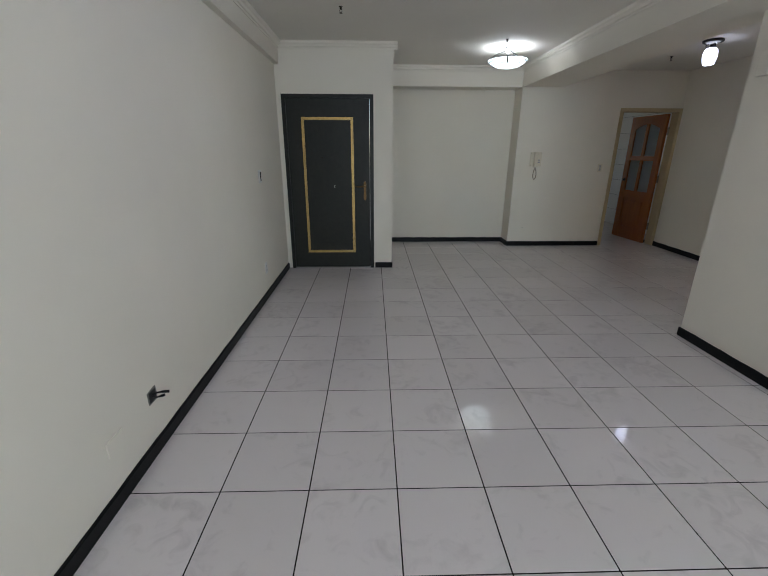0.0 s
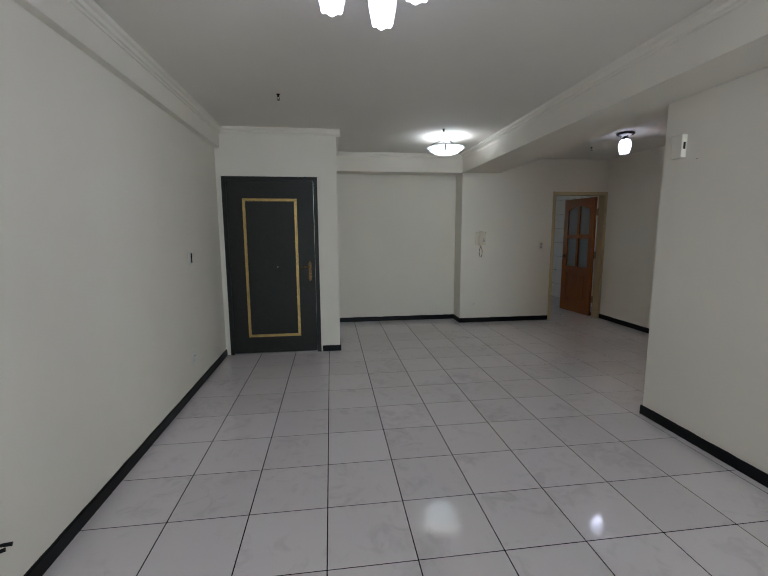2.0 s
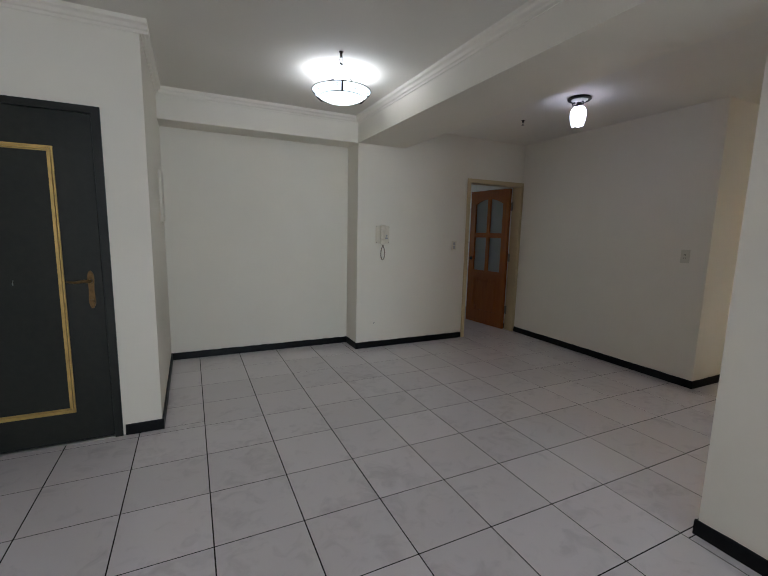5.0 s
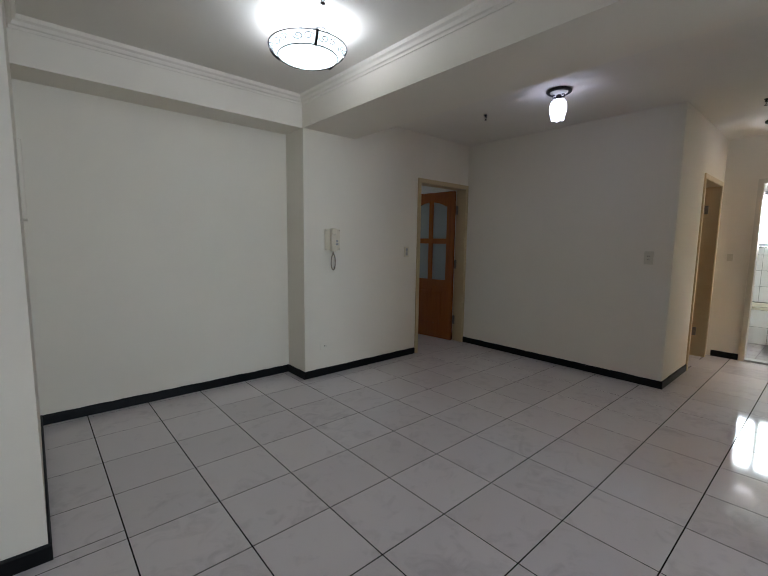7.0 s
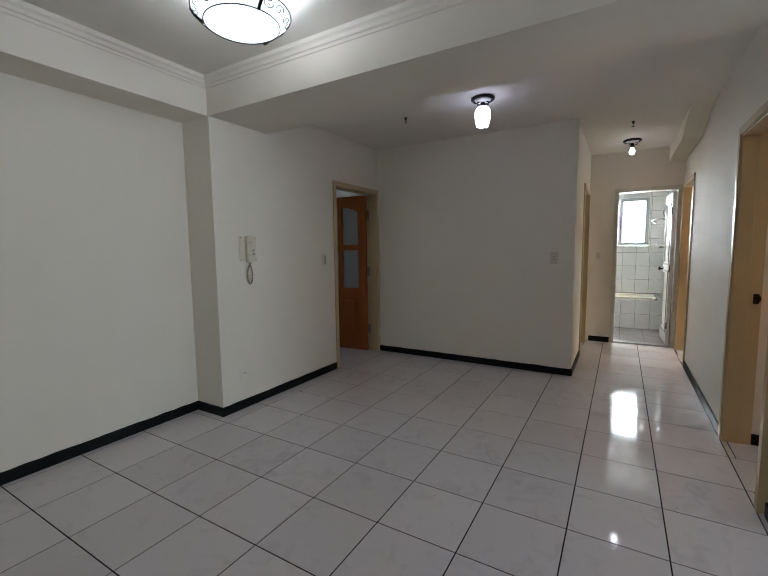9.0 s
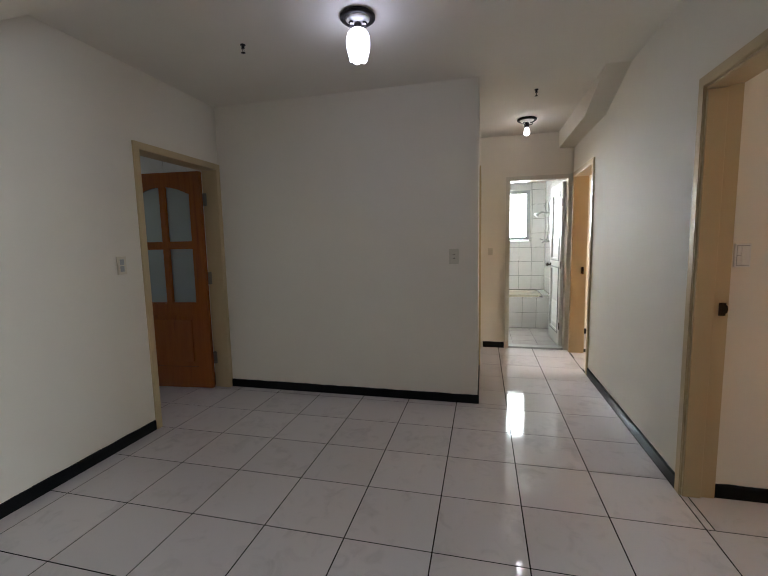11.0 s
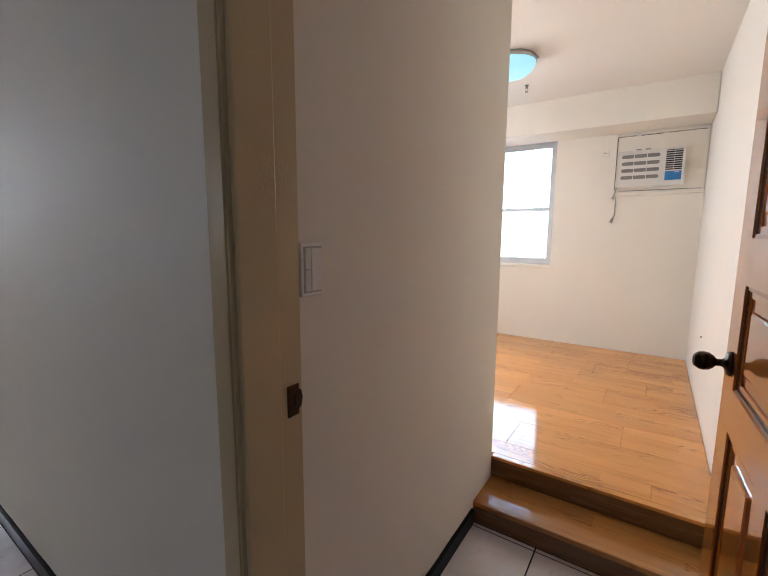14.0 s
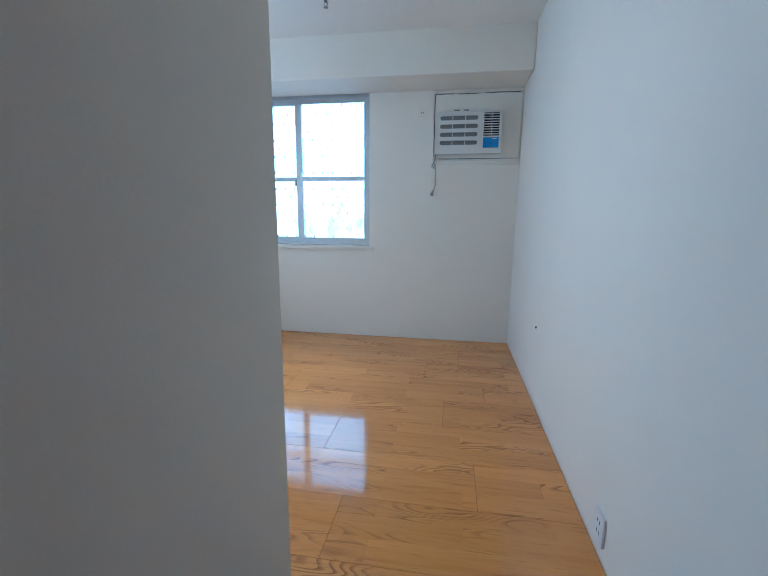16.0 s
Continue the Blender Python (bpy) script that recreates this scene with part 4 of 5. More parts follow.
def spot_lamp(at, shade, label):
    """Round ceiling canopy with a dark iron rim, three scrolled arms and one socket."""
    th = thing("ceiling_lamp", at, label, "lamp")
    x, y, z = at
    part("canopy_rim", lathe(B(), [(0.088, 0.0), (0.096, -0.006), (0.096, -0.018), (0.086, -0.026), (0.070, -0.022), (0.066, -0.012)], at, 32), IRON, th, "dark iron rim")
    part("canopy", lathe(B(), [(0.068, -0.010), (0.066, -0.022), (0.050, -0.034), (0.02, -0.038)], at, 28), DIRTY_WHITE, th, "white enamelled canopy")
    for k in range(3):
        a = radians(20 + 120 * k)
        c, s = math.cos(a), math.sin(a)
        pts = [(x + c * r, y + s * r, z + h) for r, h in ((0.018, -0.066), (0.034, -0.060), (0.050, -0.066), (0.055, -0.052), (0.046, -0.042), (0.032, -0.040))]
        part("scroll", tube(B(), pts, 0.005, 6), IRON, th, "black iron scroll")
    part("socket", lathe(B(), [(0.018, -0.036), (0.022, -0.05), (0.022, -0.085), (0.019, -0.09)], at, 16), IRON, th)
    if shade:
        tulip_shade(th, (x, y, z - 0.072), 0.9)
    else:
        bm = lathe(B(), [(0.013, -0.088), (0.014, -0.10), (0.020, -0.110), (0.026, -0.122), (0.029, -0.138), (0.026, -0.153), (0.016, -0.164), (0.002, -0.168)], at, 20)
        part("bulb", bm, BULB, th, "lit white globe bulb")
    return th


spot_lamp((3.54, 4.745, H2), True, "lit ceiling lamp with one opal shade and black iron canopy")
spot_lamp((5.79, 3.647, H2), False, "ceiling lamp with a bare lit bulb and black canopy")

# chandelier with five tulip shades, three out and two hanging lower
CX, CY = 0.305, 2.0
ch = thing("chandelier", (CX, CY, H1), "lit five-armed chandelier with white opal shades", "lamp")
part("canopy", lathe(B(), [(0.238, 0.0), (0.246, -0.02), (0.246, -0.036), (0.215, -0.045), (0.12, -0.052), (0.04, -0.056), (0.02, -0.07), (0.03, -0.085), (0.034, -0.105), (0.02, -0.13), (0.004, -0.14)], (CX, CY, H1), 32), DIRTY_WHITE, ch, "white enamelled canopy")
part("canopy_rim", tube(B(), [(CX + 0.247 * math.cos(radians(10 * k)), CY + 0.247 * math.sin(radians(10 * k)), H1 - 0.032) for k in range(37)], 0.011, 8), IRON, ch, "black iron rim")
for deg, rad, drop in ((139, 0.187, 0.0), (69, 0.224, 0.0), (-2, 0.19, 0.0), (-70, 0.17, 0.05), (-118, 0.165, 0.06)):
    c, s = math.cos(radians(deg)), math.sin(radians(deg))
    px, py = CX + c * rad, CY + s * rad
    part("arm", tube(B(), [(CX + c * rad * f, CY + s * rad * f, H1 + h) for f, h in ((0.1, -0.095), (0.35, -0.115), (0.6, -0.11), (0.82, -0.075), (0.97, -0.06), (1.0, -0.066 - drop))], 0.007, 8), IRON, ch, "curved black iron arm")
    part("holder", lathe(B(), [(0.016, 0.0), (0.03, -0.008), (0.038, -0.022), (0.02, -0.028)], (px, py, H1 - 0.058 - drop), 16), IRON, ch)
    tulip_shade(ch, (px, py, H1 - 0.076 - drop), 0.85, None, 1.22)

# shallow opal bowl lamp with an iron scroll band
BX, BY = 1.58, 5.345
BZ = H1 + 0.008
bl = thing("bowl_lamp", (BX, BY, H1), "lit opal glass bowl ceiling lamp with black scroll band", "lamp")
part("stem", lathe(B(), [(0.05, 0.0), (0.05, -0.012), (0.02, -0.02), (0.014, -0.03), (0.014, -0.06)], (BX, BY, H1), 20), WHITE_PLASTIC, bl)
bm = lathe(B(), [(0.003, -0.226), (0.065, -0.223), (0.125, -0.210), (0.165, -0.193), (0.190, -0.177), (0.215, -0.158), (0.228, -0.140)], (BX, BY, BZ), 40, 1.0, 40, 0.0)
part("glass_bowl", bm, BOWL, bl, "lit opal glass bowl")
for h, r in ((-0.137, 0.232), (-0.190, 0.178)):
    part("band_ring", tube(B(), [(BX + r * math.cos(radians(9 * k)), BY + r * math.sin(radians(9 * k)), BZ + h) for k in range(41)], 0.0032, 6), IRON, bl, "thin black iron ring")
for k in range(9):
    a0 = radians(40 * k + 12)
    if k % 3 == 0:
        c, s = math.cos(a0), math.sin(a0)
        pts = [(BX + r * c, BY + r * s, BZ + h) for r, h in ((0.235, -0.131), (0.217, -0.162), (0.179, -0.194))]
        part("band_clip", tube(B(), pts, 0.009, 6), IRON, bl, "black band clip")
    for flip in (1, -1):
        pts = []
        for j in range(22):
            f = j / 21
            ang = f * 2.6 * math.pi
            rad = 0.005 + 0.018 * (1 - f)
            aa = a0 + radians(20 + flip * 8) + flip * 1.4 * rad * math.cos(ang) / 0.22
            up = flip * rad * math.sin(ang)
            rr0 = 0.213 + 0.72 * up
            pts.append((BX + rr0 * math.cos(aa), BY + rr0 * math.sin(aa), BZ - 0.1625 + 0.64 * up))
        part("scroll", tube(B(), pts, 0.0028, 5), IRON, bl, "black iron scroll")
for k in range(3):
    a = radians(120 * k + 30)
    part("hanger", tube(B(), [(BX + 0.03 * math.cos(a), BY + 0.03 * math.sin(a), H1 - 0.03), (BX + 0.16 * math.cos(a), BY + 0.16 * math.sin(a), BZ - 0.075), (BX + 0.231 * math.cos(a), BY + 0.231 * math.sin(a), BZ - 0.137)], 0.004, 6), IRON, bl, "black iron hanger arm")

# bedroom lamp
LX, LY = 3.90, 0.56
rl = thing("bedroom_lamp", (LX, LY, H3), "lit pale blue glass ceiling lamp with a steel band", "lamp")
part("band", lathe(B(), [(0.14, 0.0), (0.163, -0.004), (0.167, -0.026), (0.161, -0.034), (0.14, -0.034)], (LX, LY, H3), 36), STEEL, rl, "brushed steel band")
part("glass_bowl", lathe(B(), [(0.002, -0.132), (0.055, -0.127), (0.105, -0.109), (0.14, -0.082), (0.155, -0.054), (0.159, -0.032)], (LX, LY, H3), 36, 1.0, 40, 0.0), BLUE_GLASS, rl, "pale blue glass bowl")
part("screw_knob", tube(B(), [(LX - 0.163, LY, H3 - 0.028), (LX - 0.18, LY, H3 - 0.028)], 0.007, 10), STEEL, rl, "steel screw knob")

# bathroom and kitchen ceiling fittings
vent = thing("bathroom_heater", (7.96, 3.37, 2.27), "beige rectangular ceiling heater in the bathroom", "heater")
part("housing", box(B(), 7.83, 8.10, 3.25, 3.49, 2.235, 2.27, 0.008), IVORY, vent, "beige plastic housing")
for k in range(5):
    part("slat", box(B(), 7.86, 8.07, 3.28 + 0.04 * k, 3.30 + 0.04 * k, 2.229, 2.234), GREY_PLASTIC, vent)
bl2 = thing("bathroom_lamp", (7.93, 3.76, 2.27), "lit round white bathroom ceiling lamp", "lamp")
part("housing", lathe(B(), [(0.12, 0), (0.128, -0.015), (0.115, -0.03)], (7.93, 3.76, 2.27), 28), WHITE_PLASTIC, bl2)
part("diffuser", lathe(B(), [(0.112, -0.031), (0.10, -0.05), (0.055, -0.068), (0.003, -0.072)], (7.93, 3.76, 2.27), 28), OPAL, bl2, "lit white diffuser")
kl = thing("kitchen_lamp", (3.75, 8.2, 2.42), "lit round white kitchen ceiling lamp", "lamp")
part("housing", lathe(B(), [(0.16, 0), (0.17, -0.02), (0.15, -0.035)], (3.75, 8.2, 2.42), 28), WHITE_PLASTIC, kl)
part("diffuser", lathe(B(), [(0.148, -0.036), (0.13, -0.06), (0.07, -0.08), (0.003, -0.085)], (3.75, 8.2, 2.42), 28), BOWL, kl, "lit white diffuser")

# ---- sprinklers ----


def sprinkler(at, mat, long=0.045):
    th = thing("sprinkler", at, "small sprinkler head on the ceiling", "sprinkler", "ceiling sprinklers")
    x, y, z = at
    part("nipple", lathe(B(), [(0.016, 0.0), (0.016, -0.004), (0.009, -0.006), (0.009, -0.4 * long), (0.011, -0.45 * long)], at, 12), mat, th)
    for s in (-1, 1):
        part("yoke_arm", tube(B(), [(x + s * 0.008, y, z - 0.4 * long), (x + s * 0.011, y, z - 0.65 * long), (x + s * 0.003, y, z - 0.92 * long)], 0.0022, 6), mat, th)
    part("deflector", lathe(B(), [(0.013, -0.93 * long), (0.014, -0.97 * long), (0.004, -long)], at, 14), mat, th)
    return th


sprinkler((-0.275, 4.0, H1), BRONZE, 0.05)
sprinkler((1.443, 4.97, H1), BRONZE, 0.085)
sprinkler((3.65, 5.52, H2), IRON, 0.05)
sprinkler((4.97, 3.655, H2), IRON, 0.055)
sprinkler((3.946, 0.0, H3), GREY_METAL, 0.055)

# ---- switches, sockets and wall fittings ----


def plate(name, axis, u, z, face, n, w, h, mat, label, category, rockers=(), depth=0.008, slots=(), group="", slot_mat=None):
    """A bevelled cover plate on a wall: axis is the wall's run, n the way it faces; rockers and slots in plate units."""
    th = thing(name, (u, face, z - h / 2) if axis == "x" else (face, u, z - h / 2), label, category, group)

    def slab(a, b, c, d, w0, w1, bev):
        lo, hi = sorted((face + n * w0, face + n * w1))
        bm = B()
        if axis == "x":
            return box(bm, u + a * w, u + b * w, lo, hi, z + c * h, z + d * h, bev)
        return box(bm, lo, hi, u + a * w, u + b * w, z + c * h, z + d * h, bev)
    part("cover_plate", slab(-0.5, 0.5, -0.5, 0.5, 0.0, depth, 0.003), mat, th)
    for a, b, c, d in rockers:
        part("rocker", slab(a, b, c, d, depth - 0.001, depth + 0.004, 0.0015), mat, th)
    for a, b, c, d in slots:
        part("slot", slab(a, b, c, d, depth - 0.002, depth + 0.0006, 0), slot_mat or IRON, th, "dark inset for contacts, rockers and the shade of rocker gaps")
    return th


TWO = [(-0.32, 0.32, 0.02, 0.34), (-0.32, 0.32, -0.34, -0.02)]
SOCK = [(-0.16, -0.11, 0.12, 0.24), (0.09, 0.14, 0.12, 0.24), (-0.16, -0.11, -0.24, -0.12), (0.09, 0.14, -0.24, -0.12)]
plate("light_switch", "y", 4.125, 1.215, XW, 1, 0.075, 0.12, WHITE_PLASTIC, "white light switch with a dark rocker on the living room wall", "switch", (), 0.010, [(0.02, 0.40, -0.37, 0.37)], "", BRONZE)
plate("wall_socket", "y", 4.06, 0.31, XW, 1, 0.075, 0.115, WHITE_PLASTIC, "white wall socket low on the living room wall", "socket", (), 0.007, SOCK)
plate("wall_socket", "y", 1.481, 0.277, XW, 1, 0.115, 0.072, WALL, "painted-over socket plate low on the wall", "socket", (), 0.007)
plate("light_switch", "x", 3.478, 1.215, YN, -1, 0.07, 0.12, PALE_IVORY, "ivory light switch beside the kitchen door", "switch", (), 0.008, [(-0.22, 0.22, 0.03, 0.34), (-0.22, 0.22, -0.34, -0.03)], "", GREY_PLASTIC)
plate("wall_socket", "x", 2.385, 0.295, YN, -1, 0.115, 0.072, WALL, "painted-over socket low beside the column", "socket", (), 0.006, [(-0.12, -0.09, -0.1, 0.12), (0.02, 0.05, -0.1, 0.12)])
plate("light_switch", "y", 4.30, 1.21, XE, -1, 0.075, 0.122, IVORY, "ivory wall plate with small contacts by the hall", "switch", (), 0.008, [(-0.1, -0.04, 0.08, 0.16), (0.06, 0.12, 0.08, 0.16), (-0.1, -0.04, -0.16, -0.08), (0.06, 0.12, -0.16, -0.08)])
plate("light_switch", "y", 3.985, 1.20, XH, -1, 0.055, 0.085, IVORY, "small ivory switch at the hall's end", "switch", [(-0.3, 0.3, -0.05, 0.3)])
# the grey sheet behind these rockers stands for the shade in their gaps
bs = plate("light_switch", "y", 2.876, 1.232, XQ, -1, 0.066, 0.112, WHITE_PLASTIC, "white rocker switch beside the bedroom door", "switch", [(0.12, 0.36, 0.01, 0.40), (0.12, 0.36, -0.40, -0.01), (-0.37, 0.10, -0.40, 0.40)], 0.009, [(-0.39, 0.39, -0.43, 0.43)], "", GREY_PLASTIC)
plate("wall_socket", "y", 1.292, 0.312, XB, 1, 0.074, 0.10, WHITE_PLASTIC, "white wall socket low in the bedroom", "socket", (), 0.009, SOCK)
plate("wall_socket", "x", 3.435, 2.055, YB, 1, 0.07, 0.055, WALL, "small socket beside the air conditioner", "socket", (), 0.006, [(-0.14, -0.06, -0.1, 0.1), (0.06, 0.14, -0.1, 0.1)])
ro = plate("wall_socket", "y", 2.024, 0.303, XR, -1, 0.105, 0.068, IVORY, "ivory wall socket with a rusty oblong outlet cover", "socket", (), 0.006)
bm = B()
holed(bm, 1.9715, 2.0765, 0.269, 0.337, [(1.9765, 2.0715, 0.2735, 0.3325)], XR - 0.0075, XR - 0.0058, "y")
part("rusty_edge", bm, BRASS, ro, "rusty metal edge")
for grow, deep, mat in ((1.0, 0.010, IRON), (0.74, 0.014, BRASS)):
    hexa = [(XR - 0.0058, 2.024 + a * grow, 0.303 + b * grow) for a, b in ((-0.043, 0.0), (-0.026, 0.021), (0.026, 0.021), (0.043, 0.0), (0.026, -0.021), (-0.026, -0.021))]
    part("outlet_cover", extrude_poly(B(), hexa, (-deep, 0, 0)), mat, ro, "rusty six-sided outlet cover")

# open junction box with two bare cable ends
jb = thing("junction_box", (XW, 1.792, 0.27), "open junction box with two black cable ends", "junction box")
jy, jz = 1.792, 0.303
bm = B()
rim = [(-0.037, -0.036), (0.034, -0.038), (0.040, -0.006), (0.037, 0.037), (-0.010, 0.035), (-0.039, 0.030)]
extrude_poly(bm, [(XW + 0.0005, jy + a, jz + b) for a, b in rim], (0.003, 0, 0))
part("box_rim", bm, GREY_METAL, jb, "rusty metal rim")
part("box_back", box(B(), XW + 0.0036, XW + 0.0042, jy - 0.030, jy + 0.030, jz - 0.029, jz + 0.026), IRON, jb, "dark box inside")
for dy, dz, reach in ((0.0, 0.012, 0.078), (-0.004, -0.010, 0.055)):
    pts = [(XW + 0.003, jy + dy, jz + dz * 0.4), (XW + 0.022, jy + dy + 0.004, jz + dz), (XW + 0.6 * reach, jy + dy + 0.012, jz + dz * 1.15), (XW + reach, jy + dy + 0.022, jz + dz * 0.8)]
    cable = part("cable", tube(B(), pts, [0.004, 0.004, 0.005, 0.005], 8), IRON, jb, "black cable end")
    part("tape", tube(B(), [pts[2], pts[3]], [0.0065, 0.0075], 8), BLACK, cable, "black tape wrap")

# door chime high on the living room wall
bell = thing("door_chime", (XR, 2.925, 1.92), "painted-over door chime with a dark slot", "door chime")
part("case", box(B(), XR - 0.040, XR, 2.858, 2.948, 1.928, 2.085, 0.006), WALL, bell)
part("speaker_slot", box(B(), XR - 0.030, XR - 0.014, 2.8565, 2.859, 1.985, 2.032, 0.0), IRON, bell, "dark slot")
part("nail_head", tube(B(), [(XR, 2.77, 1.908), (XR - 0.006, 2.77, 1.908)], 0.002, 6), IRON, thing("nail", (XR, 2.77, 1.906), "small nail in the living room wall", "nail"))

# intercom handset
ic = thing("intercom", (2.465, YN, 1.2), "ivory wall intercom with handset and looped cord", "intercom")
part("back_plate", box(B(), 2.378, 2.552, YN - 0.012, YN, 1.235, 1.44, 0.004), PALE_IVORY, ic)
bm = B()
box(bm, 2.432, 2.482, YN - 0.048, YN - 0.012, 1.225, 1.445, 0.01, 3)
box(bm, 2.429, 2.485, YN - 0.058, YN - 0.030, 1.385, 1.447, 0.012, 3)
box(bm, 2.429, 2.485, YN - 0.058, YN - 0.030, 1.223, 1.285, 0.012, 3)
part("handset", bm, PALE_IVORY, ic, "ivory handset")
part("call_button", tube(B(), [(2.515, YN - 0.011, 1.325), (2.515, YN - 0.017, 1.325)], 0.011, 14), GREY_PLASTIC, ic)
part("speaker_grille", box(B(), 2.498, 2.532, YN - 0.0135, YN - 0.011, 1.285, 1.305), GREY_PLASTIC, ic)
for sx in (2.388, 2.542):
    for sz in (1.247, 1.428):
        part("screw", tube(B(), [(sx, YN - 0.011, sz), (sx, YN - 0.0145, sz)], 0.004, 8), GREY_METAL, ic)
pts = []
for k in range(29):
    pts.append((2.468 + 0.024 * math.sin(2 * math.pi * (k - 14) / 34), YN - 0.018, 1.12 - 0.075 * math.cos(2 * math.pi * (k - 14) / 34)))
pts = [(2.458, YN - 0.02, 1.228)] + pts[::-1] + [(2.474, YN - 0.02, 1.228)]
part("cord", tube(B(), pts, 0.0055, 7), CORD, ic, "looped grey-ivory cord")

# shallow painted cover on the alcove's side wall
fb = thing("fuse_box", (XP, 6.3, 1.42), "painted-over fuse box cover on the alcove side", "fuse box")
part("cover", box(B(), XP, XP + 0.022, 6.16, 6.50, 1.42, 1.86, 0.005), WALL, fb)
part("latch", box(B(), XP + 0.021, XP + 0.028, 6.47, 6.49, 1.60, 1.64, 0.002), WALL, fb)

# ---- air conditioner in its boarded opening ----
bp = thing("boarded_opening", (3.0, YB, 1.695), "painted board with cracked edges round the air conditioner", "board")
bm = B()
holed(bm, 2.69, 3.34, 1.70, 2.185, [(2.832, 3.326, 1.737, 2.043)], YB + 0.001, YB + 0.008, "x")
part("board", bm, WALL, bp, "cream painted board")
bm = B()
holed(bm, 2.682, 3.375, 1.665, 2.205, [(2.687, 3.343, 1.697, 2.188)], YB + 0.001, YB + 0.014, "x")
part("board_trim", bm, WALL, bp, "cream painted wooden trim")
rr = random.Random(8)
for x0, x1, z in ((2.70, 2.96, 2.184), (3.0, 3.16, 2.182), (3.2, 3.335, 2.1835)):
    x = x0
    bm = B()
    while x < x1:
        e = min(x1, x + rr.uniform(0.015, 0.05))
        box(bm, x, e, YB + 0.008, YB + 0.0095, z - rr.uniform(0.001, 0.0035), z + 0.0015)
        x = e + 0.002
    part("crack", bm, GROUT, bp, "dark ragged crack")
part("crack", box(B(), 3.337, 3.340, YB + 0.008, YB + 0.010, 1.72, 2.18), GROUT, bp)
part("crack", box(B(), 2.70, 3.30, YB + 0.008, YB + 0.010, 1.703, 1.706), GROUT, bp)

ac = thing("air_conditioner", (3.065, YB, 1.738), "grimy white window air conditioner with blue control panel", "air conditioner")
F = YB + 0.07
bm = B()
box(bm, 2.835, 3.322, YB - 0.35, F - 0.012, 1.74, 2.04)
part("body", bm, DIRTY_WHITE, ac)
louv = [(3.008, 3.294, 1.800 + 0.060 * k, 1.832 + 0.060 * k) for k in range(4)]
bm = B()
holed(bm, 2.832, 3.326, 1.732, 2.045, [(2.985, 3.313, 1.785, 2.03), (2.85, 2.965, 1.862, 2.03), (2.848, 2.967, 1.775, 1.852)], F - 0.014, F, "x")
front = part("front_panel", bm, DIRTY_WHITE, ac, "grimy white front panel")
bm = B()
holed(bm, 2.985, 3.313, 1.785, 2.03, [q for q in louv], F - 0.012, F - 0.003, "x")
part("intake_panel", bm, DIRTY_WHITE, front)
for q in louv:
    part("intake_mesh", box(B(), q[0] + 0.001, q[1] - 0.001, F - 0.011, F - 0.009, q[2] + 0.001, q[3] - 0.001), INTAKE, front, "grey dusty intake mesh")
    for j in range(1, 3):
        x = q[0] + (q[1] - q[0]) * j / 3
        part("intake_bar", box(B(), x - 0.003, x + 0.003, F - 0.009, F - 0.004, q[2], q[3]), DIRTY_WHITE, front)
    for x in (q[0], q[1]):
        bm = B()
        s = 1 if x == q[0] else -1
        for zc in (0, 1):
            z = q[2 + zc]
            zz = 1 if zc == 0 else -1
            extrude_poly(bm, [(x, F - 0.011, z), (x + s * 0.014, F - 0.011, z), (x + s * 0.004, F - 0.011, z + zz * 0.005), (x, F - 0.011, z + zz * 0.014)], (0, 0.008, 0))
        part("rounded_end", bm, DIRTY_WHITE, front)
part("outlet_shadow", box(B(), 2.85, 2.965, F - 0.012, F - 0.010, 1.862, 2.03), IRON, front, "dark air outlet")
for k in range(9):
    part("outlet_slat", box(B(), 2.851, 2.964, F - 0.010, F - 0.002, 1.873 + 0.018 * k, 1.878 + 0.018 * k), WHITE_PLASTIC, front)
part("outlet_bar", box(B(), 2.905, 2.909, F - 0.010, F - 0.003, 1.862, 2.03), WHITE_PLASTIC, front)
part("control_panel", box(B(), 2.85, 2.965, F - 0.012, F - 0.001, 1.777, 1.850, 0.002), BLUE, front, "blue printed control panel")
for x, z, r in ((2.925, 1.815, 0.014), (2.885, 1.815, 0.010)):
    part("control_knob", tube(B(), [(x, F - 0.002, z), (x, F + 0.012, z)], r, 16), BLUE, front, "blue knob")
part("label_bar", box(B(), 2.865, 2.9, F - 0.002, F + 0.0002, 1.838, 1.843), WHITE_PLASTIC, front)
part("top_clip", box(B(), 3.08, 3.12, F - 0.02, F - 0.004, 2.045, 2.055, 0.002), GREY_METAL, ac)
part("top_clip", box(B(), 3.15, 3.19, F - 0.02, F - 0.004, 2.045, 2.055, 0.002), GREY_METAL, ac)
cord = [(3.30, YB + 0.03, 1.748), (3.322, YB + 0.03, 1.73), (3.33, YB + 0.025, 1.69), (3.345, YB + 0.022, 1.66), (3.335, YB + 0.022, 1.63), (3.352, YB + 0.02, 1.64), (3.34, YB + 0.022, 1.68), (3.325, YB + 0.022, 1.65), (3.318, YB + 0.02, 1.60), (3.322, YB + 0.02, 1.55), (3.318, YB + 0.02, 1.50), (3.335, YB + 0.02, 1.455)]
part("power_cord", tube(B(), cord, 0.0045, 7), GREY_PLASTIC, ac, "knotted grey power cord")
part("plug", tube(B(), [(3.335, YB + 0.02, 1.458), (3.343, YB + 0.02, 1.44), (3.349, YB + 0.02, 1.42)], [0.006, 0.012, 0.013], 8), GREY_PLASTIC, ac, "grey plug")

